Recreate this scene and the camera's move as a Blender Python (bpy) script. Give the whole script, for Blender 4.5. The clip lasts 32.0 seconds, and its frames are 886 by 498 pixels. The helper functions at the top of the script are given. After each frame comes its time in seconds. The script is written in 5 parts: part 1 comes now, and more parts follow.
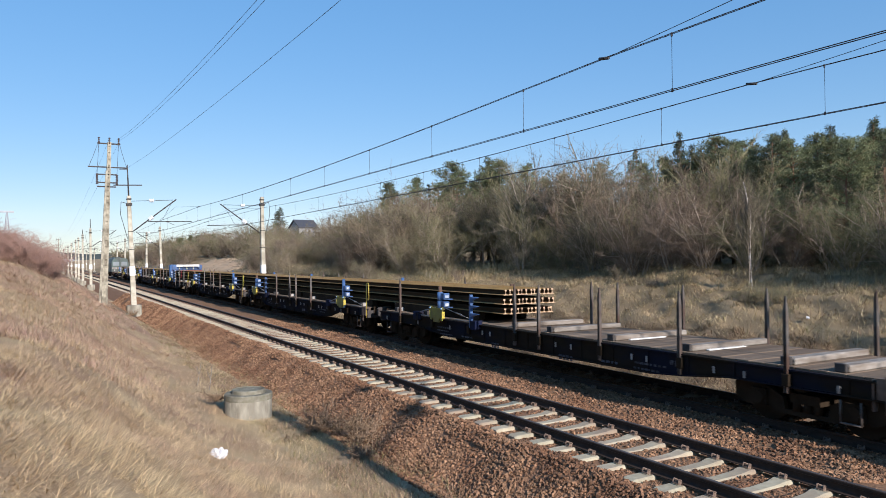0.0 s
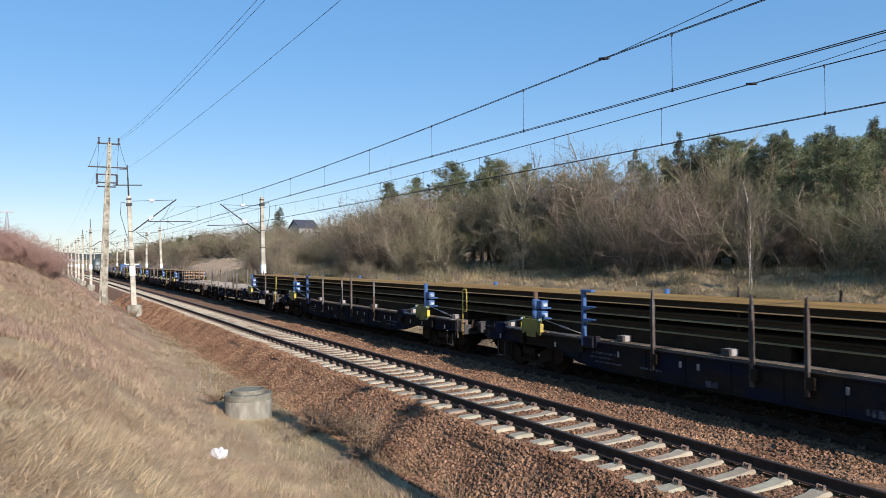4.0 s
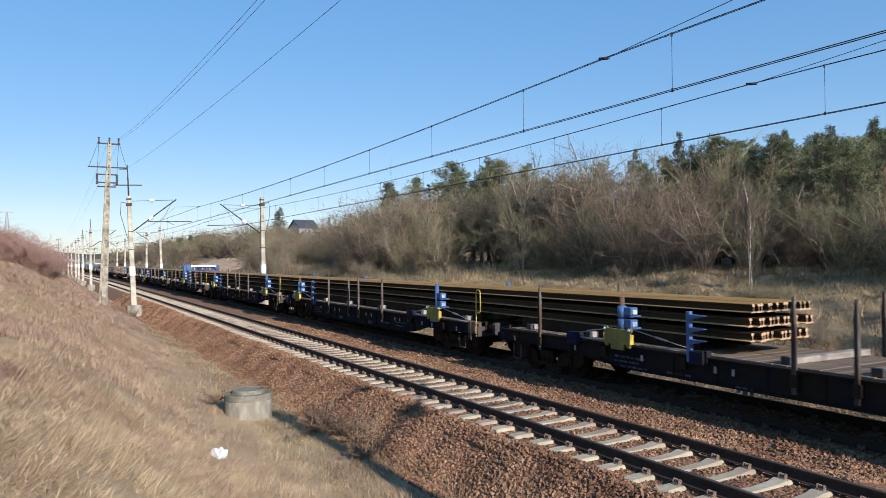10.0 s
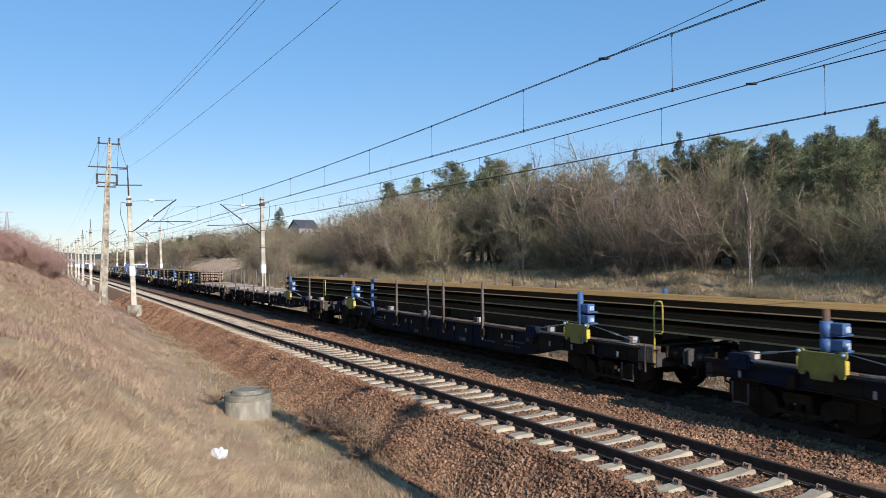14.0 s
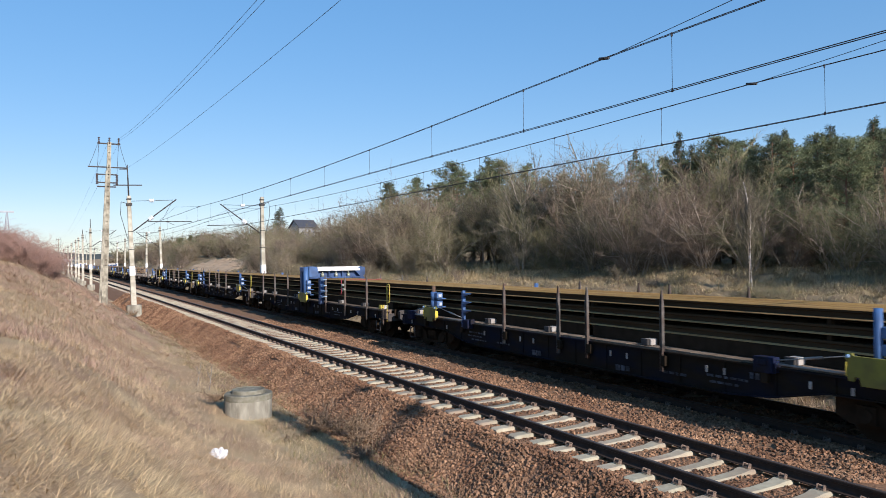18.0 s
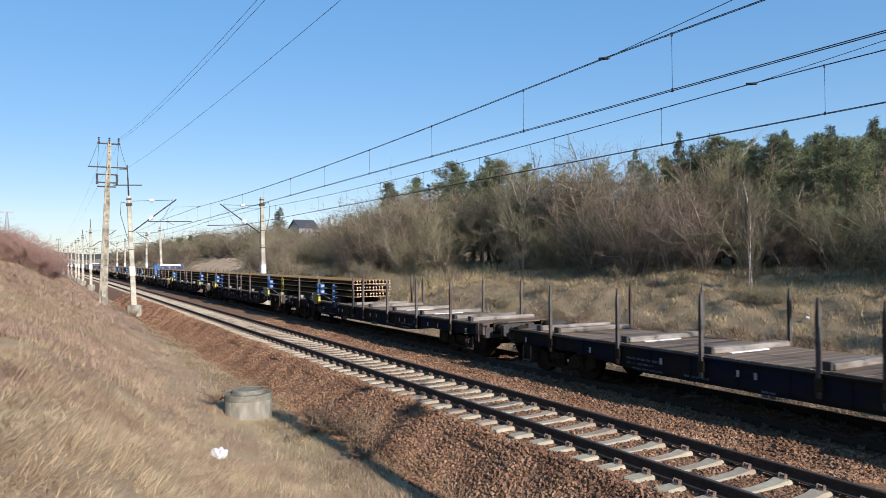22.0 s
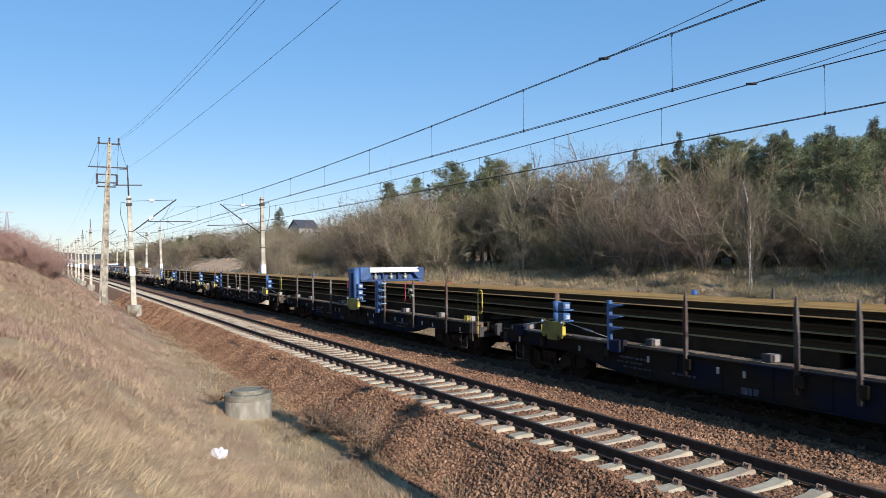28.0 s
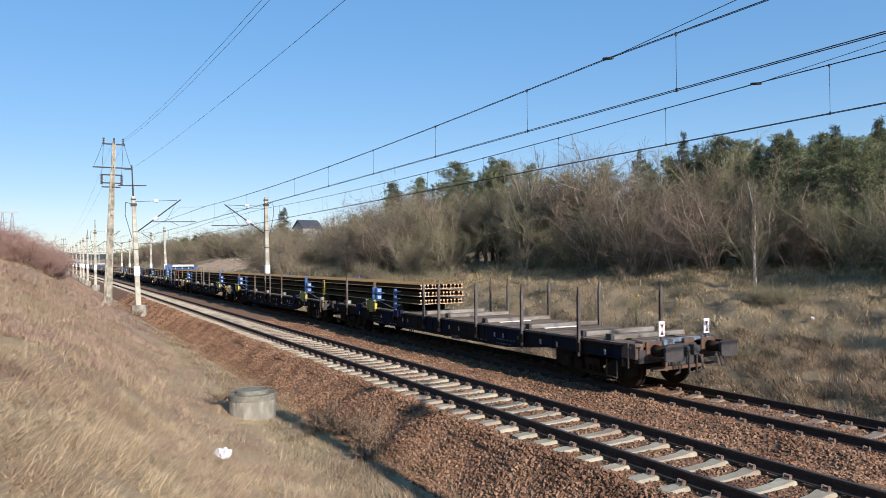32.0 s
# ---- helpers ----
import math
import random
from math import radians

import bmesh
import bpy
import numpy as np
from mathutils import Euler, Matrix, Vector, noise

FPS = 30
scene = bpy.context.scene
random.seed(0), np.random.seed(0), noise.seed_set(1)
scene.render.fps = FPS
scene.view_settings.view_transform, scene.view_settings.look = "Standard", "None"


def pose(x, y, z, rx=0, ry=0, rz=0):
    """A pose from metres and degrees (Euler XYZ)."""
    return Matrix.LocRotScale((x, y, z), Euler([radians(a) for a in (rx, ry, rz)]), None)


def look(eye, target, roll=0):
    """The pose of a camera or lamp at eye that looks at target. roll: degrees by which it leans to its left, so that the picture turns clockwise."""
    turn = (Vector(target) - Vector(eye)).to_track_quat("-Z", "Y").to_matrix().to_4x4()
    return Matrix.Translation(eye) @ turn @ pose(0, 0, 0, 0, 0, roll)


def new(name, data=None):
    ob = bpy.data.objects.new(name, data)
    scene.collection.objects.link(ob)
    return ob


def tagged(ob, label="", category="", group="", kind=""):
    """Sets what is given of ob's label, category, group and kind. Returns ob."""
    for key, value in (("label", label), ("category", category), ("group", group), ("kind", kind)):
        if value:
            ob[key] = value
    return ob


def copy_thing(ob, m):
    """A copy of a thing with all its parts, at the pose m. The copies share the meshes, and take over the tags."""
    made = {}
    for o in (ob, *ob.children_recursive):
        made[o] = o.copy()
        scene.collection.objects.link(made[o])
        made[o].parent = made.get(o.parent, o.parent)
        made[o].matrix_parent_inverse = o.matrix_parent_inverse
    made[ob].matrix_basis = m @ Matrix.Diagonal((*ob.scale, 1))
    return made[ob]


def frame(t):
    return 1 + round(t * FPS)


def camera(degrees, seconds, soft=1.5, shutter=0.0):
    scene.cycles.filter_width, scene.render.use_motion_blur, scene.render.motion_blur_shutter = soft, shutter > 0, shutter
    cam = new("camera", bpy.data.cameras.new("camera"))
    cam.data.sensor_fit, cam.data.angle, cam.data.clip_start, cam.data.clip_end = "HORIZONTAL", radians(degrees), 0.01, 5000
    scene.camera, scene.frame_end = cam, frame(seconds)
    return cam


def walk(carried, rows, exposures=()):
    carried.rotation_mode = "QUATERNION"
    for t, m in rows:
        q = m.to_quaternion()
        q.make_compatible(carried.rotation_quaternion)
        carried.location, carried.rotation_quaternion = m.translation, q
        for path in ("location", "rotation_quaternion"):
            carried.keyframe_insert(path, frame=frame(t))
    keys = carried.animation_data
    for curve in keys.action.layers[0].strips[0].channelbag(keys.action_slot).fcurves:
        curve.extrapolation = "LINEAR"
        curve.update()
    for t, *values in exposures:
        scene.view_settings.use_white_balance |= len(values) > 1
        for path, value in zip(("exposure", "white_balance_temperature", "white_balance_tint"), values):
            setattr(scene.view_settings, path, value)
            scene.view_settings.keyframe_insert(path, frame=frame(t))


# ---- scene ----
# Camera: stands on the slope beside the line, nudged a little to the left at the very end.
EYE = (0.0, 0.0, 3.057)


def aim(yaw, tilt, roll):
    y, p = radians(yaw), radians(tilt)
    return look(EYE, (EYE[0] + math.sin(y) * math.cos(p), EYE[1] + math.cos(y) * math.cos(p), EYE[2] + math.sin(p)), roll)


cam = camera(63.94, 32.0, soft=0.7, shutter=0.08)
REST = aim(29.276, 0.831, -0.5)
walk(cam, [(0.0, REST), (31.7, REST), (31.8, aim(29.276, 0.835, -0.5)), (31.9, aim(29.18, 0.84, -0.5)), (32.0, aim(28.97, 0.85, -0.5))], exposures=[(0.0, 0.75, 5900, 17), (32.0, 0.75, 5900, 17)])

# World, sun and exposure: clear winter sky, low sun behind the camera along the line.
SUN_EL, SUN_AZ = 25.0, 1.5
world = bpy.data.worlds.new("sky")
scene.world = world
world.use_nodes = True
wn = world.node_tree.nodes
sky = wn.new("ShaderNodeTexSky")
sky.sky_type, sky.sun_disc = "NISHITA", False
sky.sun_elevation, sky.sun_rotation = radians(SUN_EL), radians(180 - SUN_AZ)
sky.altitude, sky.air_density, sky.dust_density, sky.ozone_density = 300, 1.0, 0.0, 3.0
wn["Background"].inputs["Strength"].default_value = 0.214
soft_sky = wn.new("ShaderNodeGamma")
soft_sky.inputs["Gamma"].default_value = 0.42
world.node_tree.links.new(sky.outputs[0], soft_sky.inputs["Color"])
deep_sky = wn.new("ShaderNodeHueSaturation")
deep_sky.inputs["Saturation"].default_value = 1.93
world.node_tree.links.new(soft_sky.outputs[0], deep_sky.inputs["Color"])
world.node_tree.links.new(deep_sky.outputs[0], wn["Background"].inputs["Color"])
sun = new("sun", bpy.data.lights.new("sun", "SUN"))
sun.data.energy, sun.data.angle, sun.data.color = 4.3, radians(0.53), (1.0, 0.9, 0.76)
sun.matrix_world = look((math.sin(radians(SUN_AZ)) * 50, -math.cos(radians(SUN_AZ)) * 50, math.tan(radians(SUN_EL)) * 50), (0, 0, 0))

# ---- materials ----


def mat(name, a, b, scale=6.0, rough=0.8, metal=0.0, bump=0.15, grain=60.0, big=None, big_scale=0.6, vary=0.0, island=0.0, stretch=(1, 1, 1), spec=0.4):
    """Two colours mixed by fine noise, a third in large stains, relief by a finer noise; vary: by object, island: by loose piece."""
    m = bpy.data.materials.new(name)
    m.use_nodes = True
    n, l = m.node_tree.nodes, m.node_tree.links
    p = n["Principled BSDF"]
    co = n.new("ShaderNodeTexCoord")
    mp = n.new("ShaderNodeMapping")
    mp.inputs["Scale"].default_value = stretch
    info = n.new("ShaderNodeObjectInfo")
    add = n.new("ShaderNodeVectorMath")
    add.operation = "MULTIPLY_ADD"
    l.new(info.outputs["Random"], add.inputs[0])
    add.inputs[1].default_value = (37.0, 19.0, 53.0)
    l.new(co.outputs["Object"], mp.inputs[0])
    l.new(mp.outputs[0], add.inputs[2])
    vec = add.outputs[0]

    def noise_at(s, detail):
        t = n.new("ShaderNodeTexNoise")
        t.inputs["Scale"].default_value, t.inputs["Detail"].default_value = s, detail
        l.new(vec, t.inputs["Vector"])
        return t.outputs["Fac"]

    def ramp(fac, lo, hi):
        r = n.new("ShaderNodeMapRange")
        r.inputs[1].default_value, r.inputs[2].default_value = lo, hi
        l.new(fac, r.inputs[0])
        return r.outputs[0]

    def mix(fac, x, y):
        k = n.new("ShaderNodeMix")
        k.data_type = "RGBA"
        l.new(fac, k.inputs[0])
        for sock, v in ((k.inputs[6], x), (k.inputs[7], y)):
            if isinstance(v, tuple):
                sock.default_value = (*v, 1)
            else:
                l.new(v, sock)
        return k.outputs[2]

    col = mix(ramp(noise_at(scale, 4), 0.32, 0.68), a, b)
    if big:
        col = mix(ramp(noise_at(big_scale, 3), 0.42, 0.66), col, big)
    for amount, src in ((vary, info.outputs["Random"]), (island, n.new("ShaderNodeNewGeometry").outputs["Random Per Island"])):
        if amount:
            h = n.new("ShaderNodeHueSaturation")
            r = n.new("ShaderNodeMapRange")
            r.inputs[3].default_value, r.inputs[4].default_value = 1 - amount, 1 + amount
            l.new(src, r.inputs[0])
            l.new(r.outputs[0], h.inputs["Value"])
            l.new(col, h.inputs["Color"])
            col = h.outputs[0]
    l.new(col, p.inputs["Base Color"])
    rr = n.new("ShaderNodeMapRange")
    rr.inputs[3].default_value, rr.inputs[4].default_value = max(rough - 0.12, 0.05), min(rough + 0.12, 1)
    l.new(noise_at(scale * 2.3, 2), rr.inputs[0])
    l.new(rr.outputs[0], p.inputs["Roughness"])
    p.inputs["Metallic"].default_value = metal
    p.inputs["Specular IOR Level"].default_value = spec
    if bump:
        bp = n.new("ShaderNodeBump")
        bp.inputs["Strength"].default_value, bp.inputs["Distance"].default_value = bump, 0.02
        l.new(noise_at(grain, 3), bp.inputs["Height"])
        l.new(bp.outputs[0], p.inputs["Normal"])
    return m


M_SOIL = mat("dry_soil_and_thatch", (0.27, 0.19, 0.105), (0.52, 0.40, 0.23), 38.0, 0.95, bump=0.9, grain=55, big=(0.30, 0.195, 0.125), big_scale=0.35, spec=0.1)
M_GRASS = mat("dry_grass", (0.655, 0.50, 0.278), (0.475, 0.338, 0.182), 1.3, 0.8, bump=0, big=(0.43, 0.285, 0.175), big_scale=0.5, island=0.5, spec=0.15)
M_FARGRASS = mat("grey_straw_grass", (0.57, 0.445, 0.25), (0.375, 0.283, 0.155), 0.9, 0.85, bump=0, big=(0.30, 0.235, 0.125), big_scale=0.5, island=0.5, spec=0.08)
M_GREENISH = mat("half_green_grass", (0.19, 0.172, 0.070), (0.285, 0.235, 0.115), 1.2, 0.85, bump=0, island=0.35, spec=0.15)
M_WEED = mat("reddish_dry_weeds", (0.345, 0.218, 0.165), (0.405, 0.268, 0.195), 1.0, 0.85, bump=0, big=(0.42, 0.305, 0.19), island=0.45, spec=0.08)
M_BED = mat("ballast_bed", (0.15, 0.085, 0.049), (0.26, 0.158, 0.091), 24.0, 0.95, bump=1.0, grain=22, big=(0.21, 0.12, 0.072), spec=0.12)
M_STONE = mat("rusty_ballast_stone", (0.205, 0.114, 0.064), (0.285, 0.172, 0.10), 7.0, 0.9, bump=0.3, grain=80, big=(0.15, 0.08, 0.046), big_scale=0.8, island=0.5, spec=0.15)
M_CONC = mat("sleeper_concrete", (0.43, 0.39, 0.275), (0.34, 0.30, 0.21), 9.0, 0.9, bump=0.3, grain=70, big=(0.312, 0.242, 0.172), big_scale=1.3, vary=0.12, spec=0.2)
M_WELLC = mat("weathered_concrete", (0.37, 0.35, 0.28), (0.19, 0.17, 0.13), 5.0, 0.95, bump=0.6, grain=45, big=(0.15, 0.135, 0.105), big_scale=2.2, stretch=(1, 1, 0.35), spec=0.15)
M_CONCD = mat("dusty_sleeper_concrete", (0.34, 0.28, 0.205), (0.25, 0.195, 0.14), 9.0, 0.95, bump=0.3, grain=70, big=(0.20, 0.13, 0.09), big_scale=1.3, vary=0.15, spec=0.15)
M_MAST = mat("mast_concrete", (0.48, 0.45, 0.365), (0.36, 0.335, 0.265), 4.0, 0.9, bump=0.2, grain=40, big=(0.27, 0.245, 0.185), big_scale=1.5, vary=0.1, spec=0.2)
M_POLE = mat("stained_pole_concrete", (0.43, 0.40, 0.315), (0.27, 0.248, 0.19), 5.0, 0.95, bump=0.3, grain=30, big=(0.15, 0.132, 0.10), big_scale=2.2, spec=0.15)
M_WHITE = mat("white_paint", (0.82, 0.82, 0.80), (0.74, 0.74, 0.71), 6.0, 0.6, bump=0.05, big=(0.62, 0.60, 0.54))
M_RUST = mat("rail_rust", (0.052, 0.032, 0.021), (0.032, 0.021, 0.015), 12.0, 0.85, 0.1, bump=0.2, grain=90)
M_STEELTOP = mat("dull_rail_head", (0.105, 0.088, 0.076), (0.075, 0.062, 0.053), 9.0, 0.55, 0.5, bump=0.03, stretch=(1, 0.05, 1))
M_CLIP = mat("fastening_steel", (0.12, 0.08, 0.06), (0.22, 0.16, 0.12), 30.0, 0.8, 0.2)
# Load rails: sunlit tops and foot edges, shaded sides, put into the colours.
M_LOADRAIL = mat("sunlit_rail_top", (0.35, 0.195, 0.052), (0.26, 0.138, 0.04), 4.0, 0.7, 0.1, bump=0.1, grain=60, big=(0.41, 0.25, 0.08), big_scale=0.9, vary=0.15, stretch=(1, 0.15, 1), spec=0.2)
M_LOADSIDE = mat("shaded_rail_side", (0.058, 0.039, 0.022), (0.04, 0.027, 0.015), 4.0, 0.95, 0.0, bump=0.1, grain=60, vary=0.2, stretch=(1, 0.15, 1), spec=0.03)
M_FOOTEDGE = mat("sunlit_rail_foot", (0.42, 0.27, 0.12), (0.27, 0.16, 0.07), 5.0, 0.85, 0.0, bump=0.05, vary=0.3, stretch=(1, 0.1, 1), spec=0.03)
M_RAILEND = mat("sawn_rail_end", (0.60, 0.43, 0.27), (0.45, 0.29, 0.17), 30.0, 0.5, 0.2)
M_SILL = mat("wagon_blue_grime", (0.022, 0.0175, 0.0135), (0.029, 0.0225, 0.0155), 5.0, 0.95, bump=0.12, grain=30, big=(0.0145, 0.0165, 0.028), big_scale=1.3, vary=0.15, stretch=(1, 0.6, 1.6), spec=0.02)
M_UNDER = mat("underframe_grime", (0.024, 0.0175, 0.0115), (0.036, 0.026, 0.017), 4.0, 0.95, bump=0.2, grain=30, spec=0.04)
M_POST = mat("stanchion_steel", (0.085, 0.076, 0.068), (0.14, 0.125, 0.11), 7.0, 0.6, 0.3, bump=0.1, big=(0.075, 0.045, 0.032), big_scale=1.5)
M_RUSTPOST = mat("rusty_post_steel", (0.13, 0.075, 0.045), (0.09, 0.055, 0.038), 8.0, 0.85, 0.1, bump=0.15)
M_SCUFF = mat("scuffed_pale_blue", (0.16, 0.22, 0.28), (0.10, 0.115, 0.13), 9.0, 0.8, bump=0.1, big=(0.075, 0.065, 0.058), big_scale=5.0)
M_PLANK = mat("deck_plank", (0.155, 0.116, 0.082), (0.205, 0.158, 0.114), 5.0, 0.9, bump=0.3, grain=35, big=(0.12, 0.088, 0.062), big_scale=0.6, vary=0.10, stretch=(0.3, 3, 1), spec=0.1)
M_BEAM = mat("bearer_beam", (0.275, 0.25, 0.215), (0.19, 0.168, 0.14), 8.0, 0.9, bump=0.35, big=(0.14, 0.115, 0.09), big_scale=2.5, vary=0.25, stretch=(0.5, 2, 2), spec=0.12)
M_BLUE = mat("blue_machine_paint", (0.047, 0.107, 0.245), (0.06, 0.128, 0.275), 4.0, 0.5, bump=0.05, big=(0.038, 0.075, 0.165), big_scale=2.2)
# The machine blue darkened: shade on the portal put into the colour.
M_SHADEBLUE = mat("shaded_blue_paint", (0.030, 0.068, 0.165), (0.04, 0.085, 0.20), 4.0, 0.5, bump=0.05, big=(0.018, 0.038, 0.095), big_scale=1.5)
M_NAVY = mat("grimy_navy_paint", (0.010, 0.016, 0.046), (0.017, 0.020, 0.038), 5.0, 0.8, bump=0.08, big=(0.020, 0.017, 0.016), big_scale=3.0, spec=0.06)
M_LBLUE = mat("pale_blue_paint", (0.35, 0.50, 0.66), (0.27, 0.42, 0.60), 5.0, 0.55, bump=0.05)
M_YEL = mat("yellow_cover_paint", (0.215, 0.20, 0.028), (0.165, 0.152, 0.026), 5.0, 0.6, bump=0.05, big=(0.12, 0.105, 0.028), big_scale=2.4, vary=0.15)
M_YEL2 = mat("bright_yellow_paint", (0.56, 0.45, 0.045), (0.46, 0.36, 0.05), 6.0, 0.5, bump=0.05, big=(0.30, 0.23, 0.06), big_scale=4.0)
M_PALE = mat("pale_primer", (0.36, 0.345, 0.32), (0.26, 0.245, 0.22), 7.0, 0.7, bump=0.1, big=(0.25, 0.22, 0.19), big_scale=3.0, vary=0.25)
M_STENCIL = mat("faded_stencil", (0.10, 0.11, 0.13), (0.025, 0.03, 0.04), 14.0, 0.85, bump=0, big=(0.02, 0.02, 0.022), big_scale=3.0)
M_PLATE = mat("pale_end_plate", (0.50, 0.52, 0.54), (0.30, 0.35, 0.42), 16.0, 0.5, bump=0.1, big=(0.14, 0.22, 0.36), big_scale=9.0)
M_GREYBOX = mat("rusty_grey_box", (0.15, 0.108, 0.078), (0.10, 0.068, 0.05), 7.0, 0.85, bump=0.15, big=(0.065, 0.045, 0.034), big_scale=4.0)
M_BOTTLE = mat("green_grey_bottle", (0.22, 0.26, 0.17), (0.40, 0.40, 0.35), 9.0, 0.3, 0.3, bump=0)
M_RED = mat("red_band", (0.42, 0.05, 0.07), (0.34, 0.045, 0.06), 8.0, 0.6, bump=0.05)
M_SIGNAL = mat("dark_signal_red", (0.13, 0.02, 0.025), (0.09, 0.018, 0.02), 8.0, 0.6, bump=0)
M_DARK = mat("dark_iron", (0.042, 0.039, 0.037), (0.065, 0.057, 0.052), 8.0, 0.75, 0.2)
M_GALV = mat("galvanised_lattice", (0.33, 0.35, 0.37), (0.25, 0.265, 0.285), 5.0, 0.6, 0.2, bump=0)
M_WIRE = mat("wire_copper_grime", (0.035, 0.035, 0.04), (0.05, 0.045, 0.045), 8.0, 0.6, 0.4, bump=0)
M_INSUL = mat("white_glazed_insulator", (0.80, 0.82, 0.84), (0.72, 0.74, 0.77), 9.0, 0.3, bump=0)
M_BINS = mat("brown_glazed_insulator", (0.075, 0.055, 0.05), (0.055, 0.045, 0.045), 9.0, 0.35, bump=0)
M_BAG = mat("white_plastic_bag", (0.72, 0.72, 0.73), (0.60, 0.60, 0.62), 9.0, 0.5, bump=0.1)

# ---- mesh helpers ----


def box(bm, x0, x1, y0, y1, z0, z1, taper=1.0):
    cx, cy = (x0 + x1) / 2, (y0 + y1) / 2
    v = [bm.verts.new((cx + (x - cx) * k, cy + (y - cy) * k, z)) for z, k in ((z0, 1.0), (z1, taper)) for x, y in ((x0, y0), (x1, y0), (x1, y1), (x0, y1))]
    for f in ((3, 2, 1, 0), (4, 5, 6, 7), (0, 1, 5, 4), (1, 2, 6, 5), (2, 3, 7, 6), (3, 0, 4, 7)):
        bm.faces.new([v[i] for i in f])
    return v


def tube(bm, p, q, r0, r1=None, seg=8, caps=True):
    p, q = Vector(p), Vector(q)
    r1 = r0 if r1 is None else r1
    d = (q - p).normalized()
    a = d.orthogonal().normalized()
    b = d.cross(a)
    rings = []
    for c, r in ((p, r0), (q, r1)):
        rings.append([bm.verts.new(c + (a * math.cos(2 * math.pi * i / seg) + b * math.sin(2 * math.pi * i / seg)) * r) for i in range(seg)])
    for i in range(seg):
        f = bm.faces.new((rings[0][i], rings[0][(i + 1) % seg], rings[1][(i + 1) % seg], rings[1][i]))
        f.smooth = seg > 5
    if caps:
        bm.faces.new(rings[0][::-1])
        bm.faces.new(rings[1])


def prism(bm, pts, axis, lo, hi):
    """A polygon in the plane across axis ('x', 'y' or 'z'), drawn out from lo to hi."""
    def at(u, v, w):
        return {"x": (w, u, v), "y": (u, w, v), "z": (u, v, w)}[axis]
    a = [bm.verts.new(at(u, v, lo)) for u, v in pts]
    b = [bm.verts.new(at(u, v, hi)) for u, v in pts]
    fs = [bm.faces.new(a), bm.faces.new(b[::-1])]
    for i in range(len(pts)):
        j = (i + 1) % len(pts)
        fs.append(bm.faces.new((a[j], a[i], b[i], b[j])))
    return fs


def soften(bm, w, seg=1):
    bmesh.ops.recalc_face_normals(bm, faces=bm.faces)
    bmesh.ops.bevel(bm, geom=[e for e in bm.edges if len(e.link_faces) == 2 and e.calc_face_angle(0) > 0.6], offset=w, segments=seg, affect="EDGES", clamp_overlap=True)


def meshed(bm, material, name="m"):
    bmesh.ops.recalc_face_normals(bm, faces=bm.faces)
    me = bpy.data.meshes.new(name)
    bm.to_mesh(me)
    bm.free()
    me.materials.append(material)
    return me


def part(name, shape, material=None, parent=None, label="", at=None):
    """Links a bmesh (or a shared mesh) as one object under parent."""
    me = shape if isinstance(shape, bpy.types.Mesh) else meshed(shape, material, name)
    ob = new(name, me)
    if parent is not None:
        ob.parent = parent
    if at is not None:
        ob.matrix_basis = at
    if label:
        ob["label"] = label
    return ob


def boxes(*dims, bevel=0.0):
    bm = bmesh.new()
    for d in dims:
        box(bm, *d)
    if bevel:
        soften(bm, bevel)
    return bm


def tubes(*rows, seg=8):
    bm = bmesh.new()
    for p, q, *r in rows:
        tube(bm, p, q, *r, seg=seg)
    return bm


def from_arrays(name, verts, faces, material):
    me = bpy.data.meshes.new(name)
    me.from_pydata(np.asarray(verts).tolist(), [], np.asarray(faces).tolist() if not isinstance(faces, list) else faces)
    me.materials.append(material)
    return me


def root(name, label, category, group="", at=None):
    ob = new(name)
    if at is not None:
        ob.matrix_basis = at
    return tagged(ob, label, category, group)


# ---- ground, ballast, tracks ----
X1, X2 = 8.715, 12.713          # centres of the near and far track; rail tops at z = 0
rng = np.random.default_rng(7)


def wob(x, y, s, seed):
    """Smooth unevenness of about one unit, from a few crossed waves."""
    g = np.random.default_rng(seed)
    z = 0
    for i in range(6):
        a, f, ph = g.uniform(0, 6.28), g.uniform(0.5, 1.6) * 6.28 / s, g.uniform(0, 6.28)
        z = z + np.sin((x * math.cos(a) + y * math.sin(a)) * f + ph)
    return z / 3.0


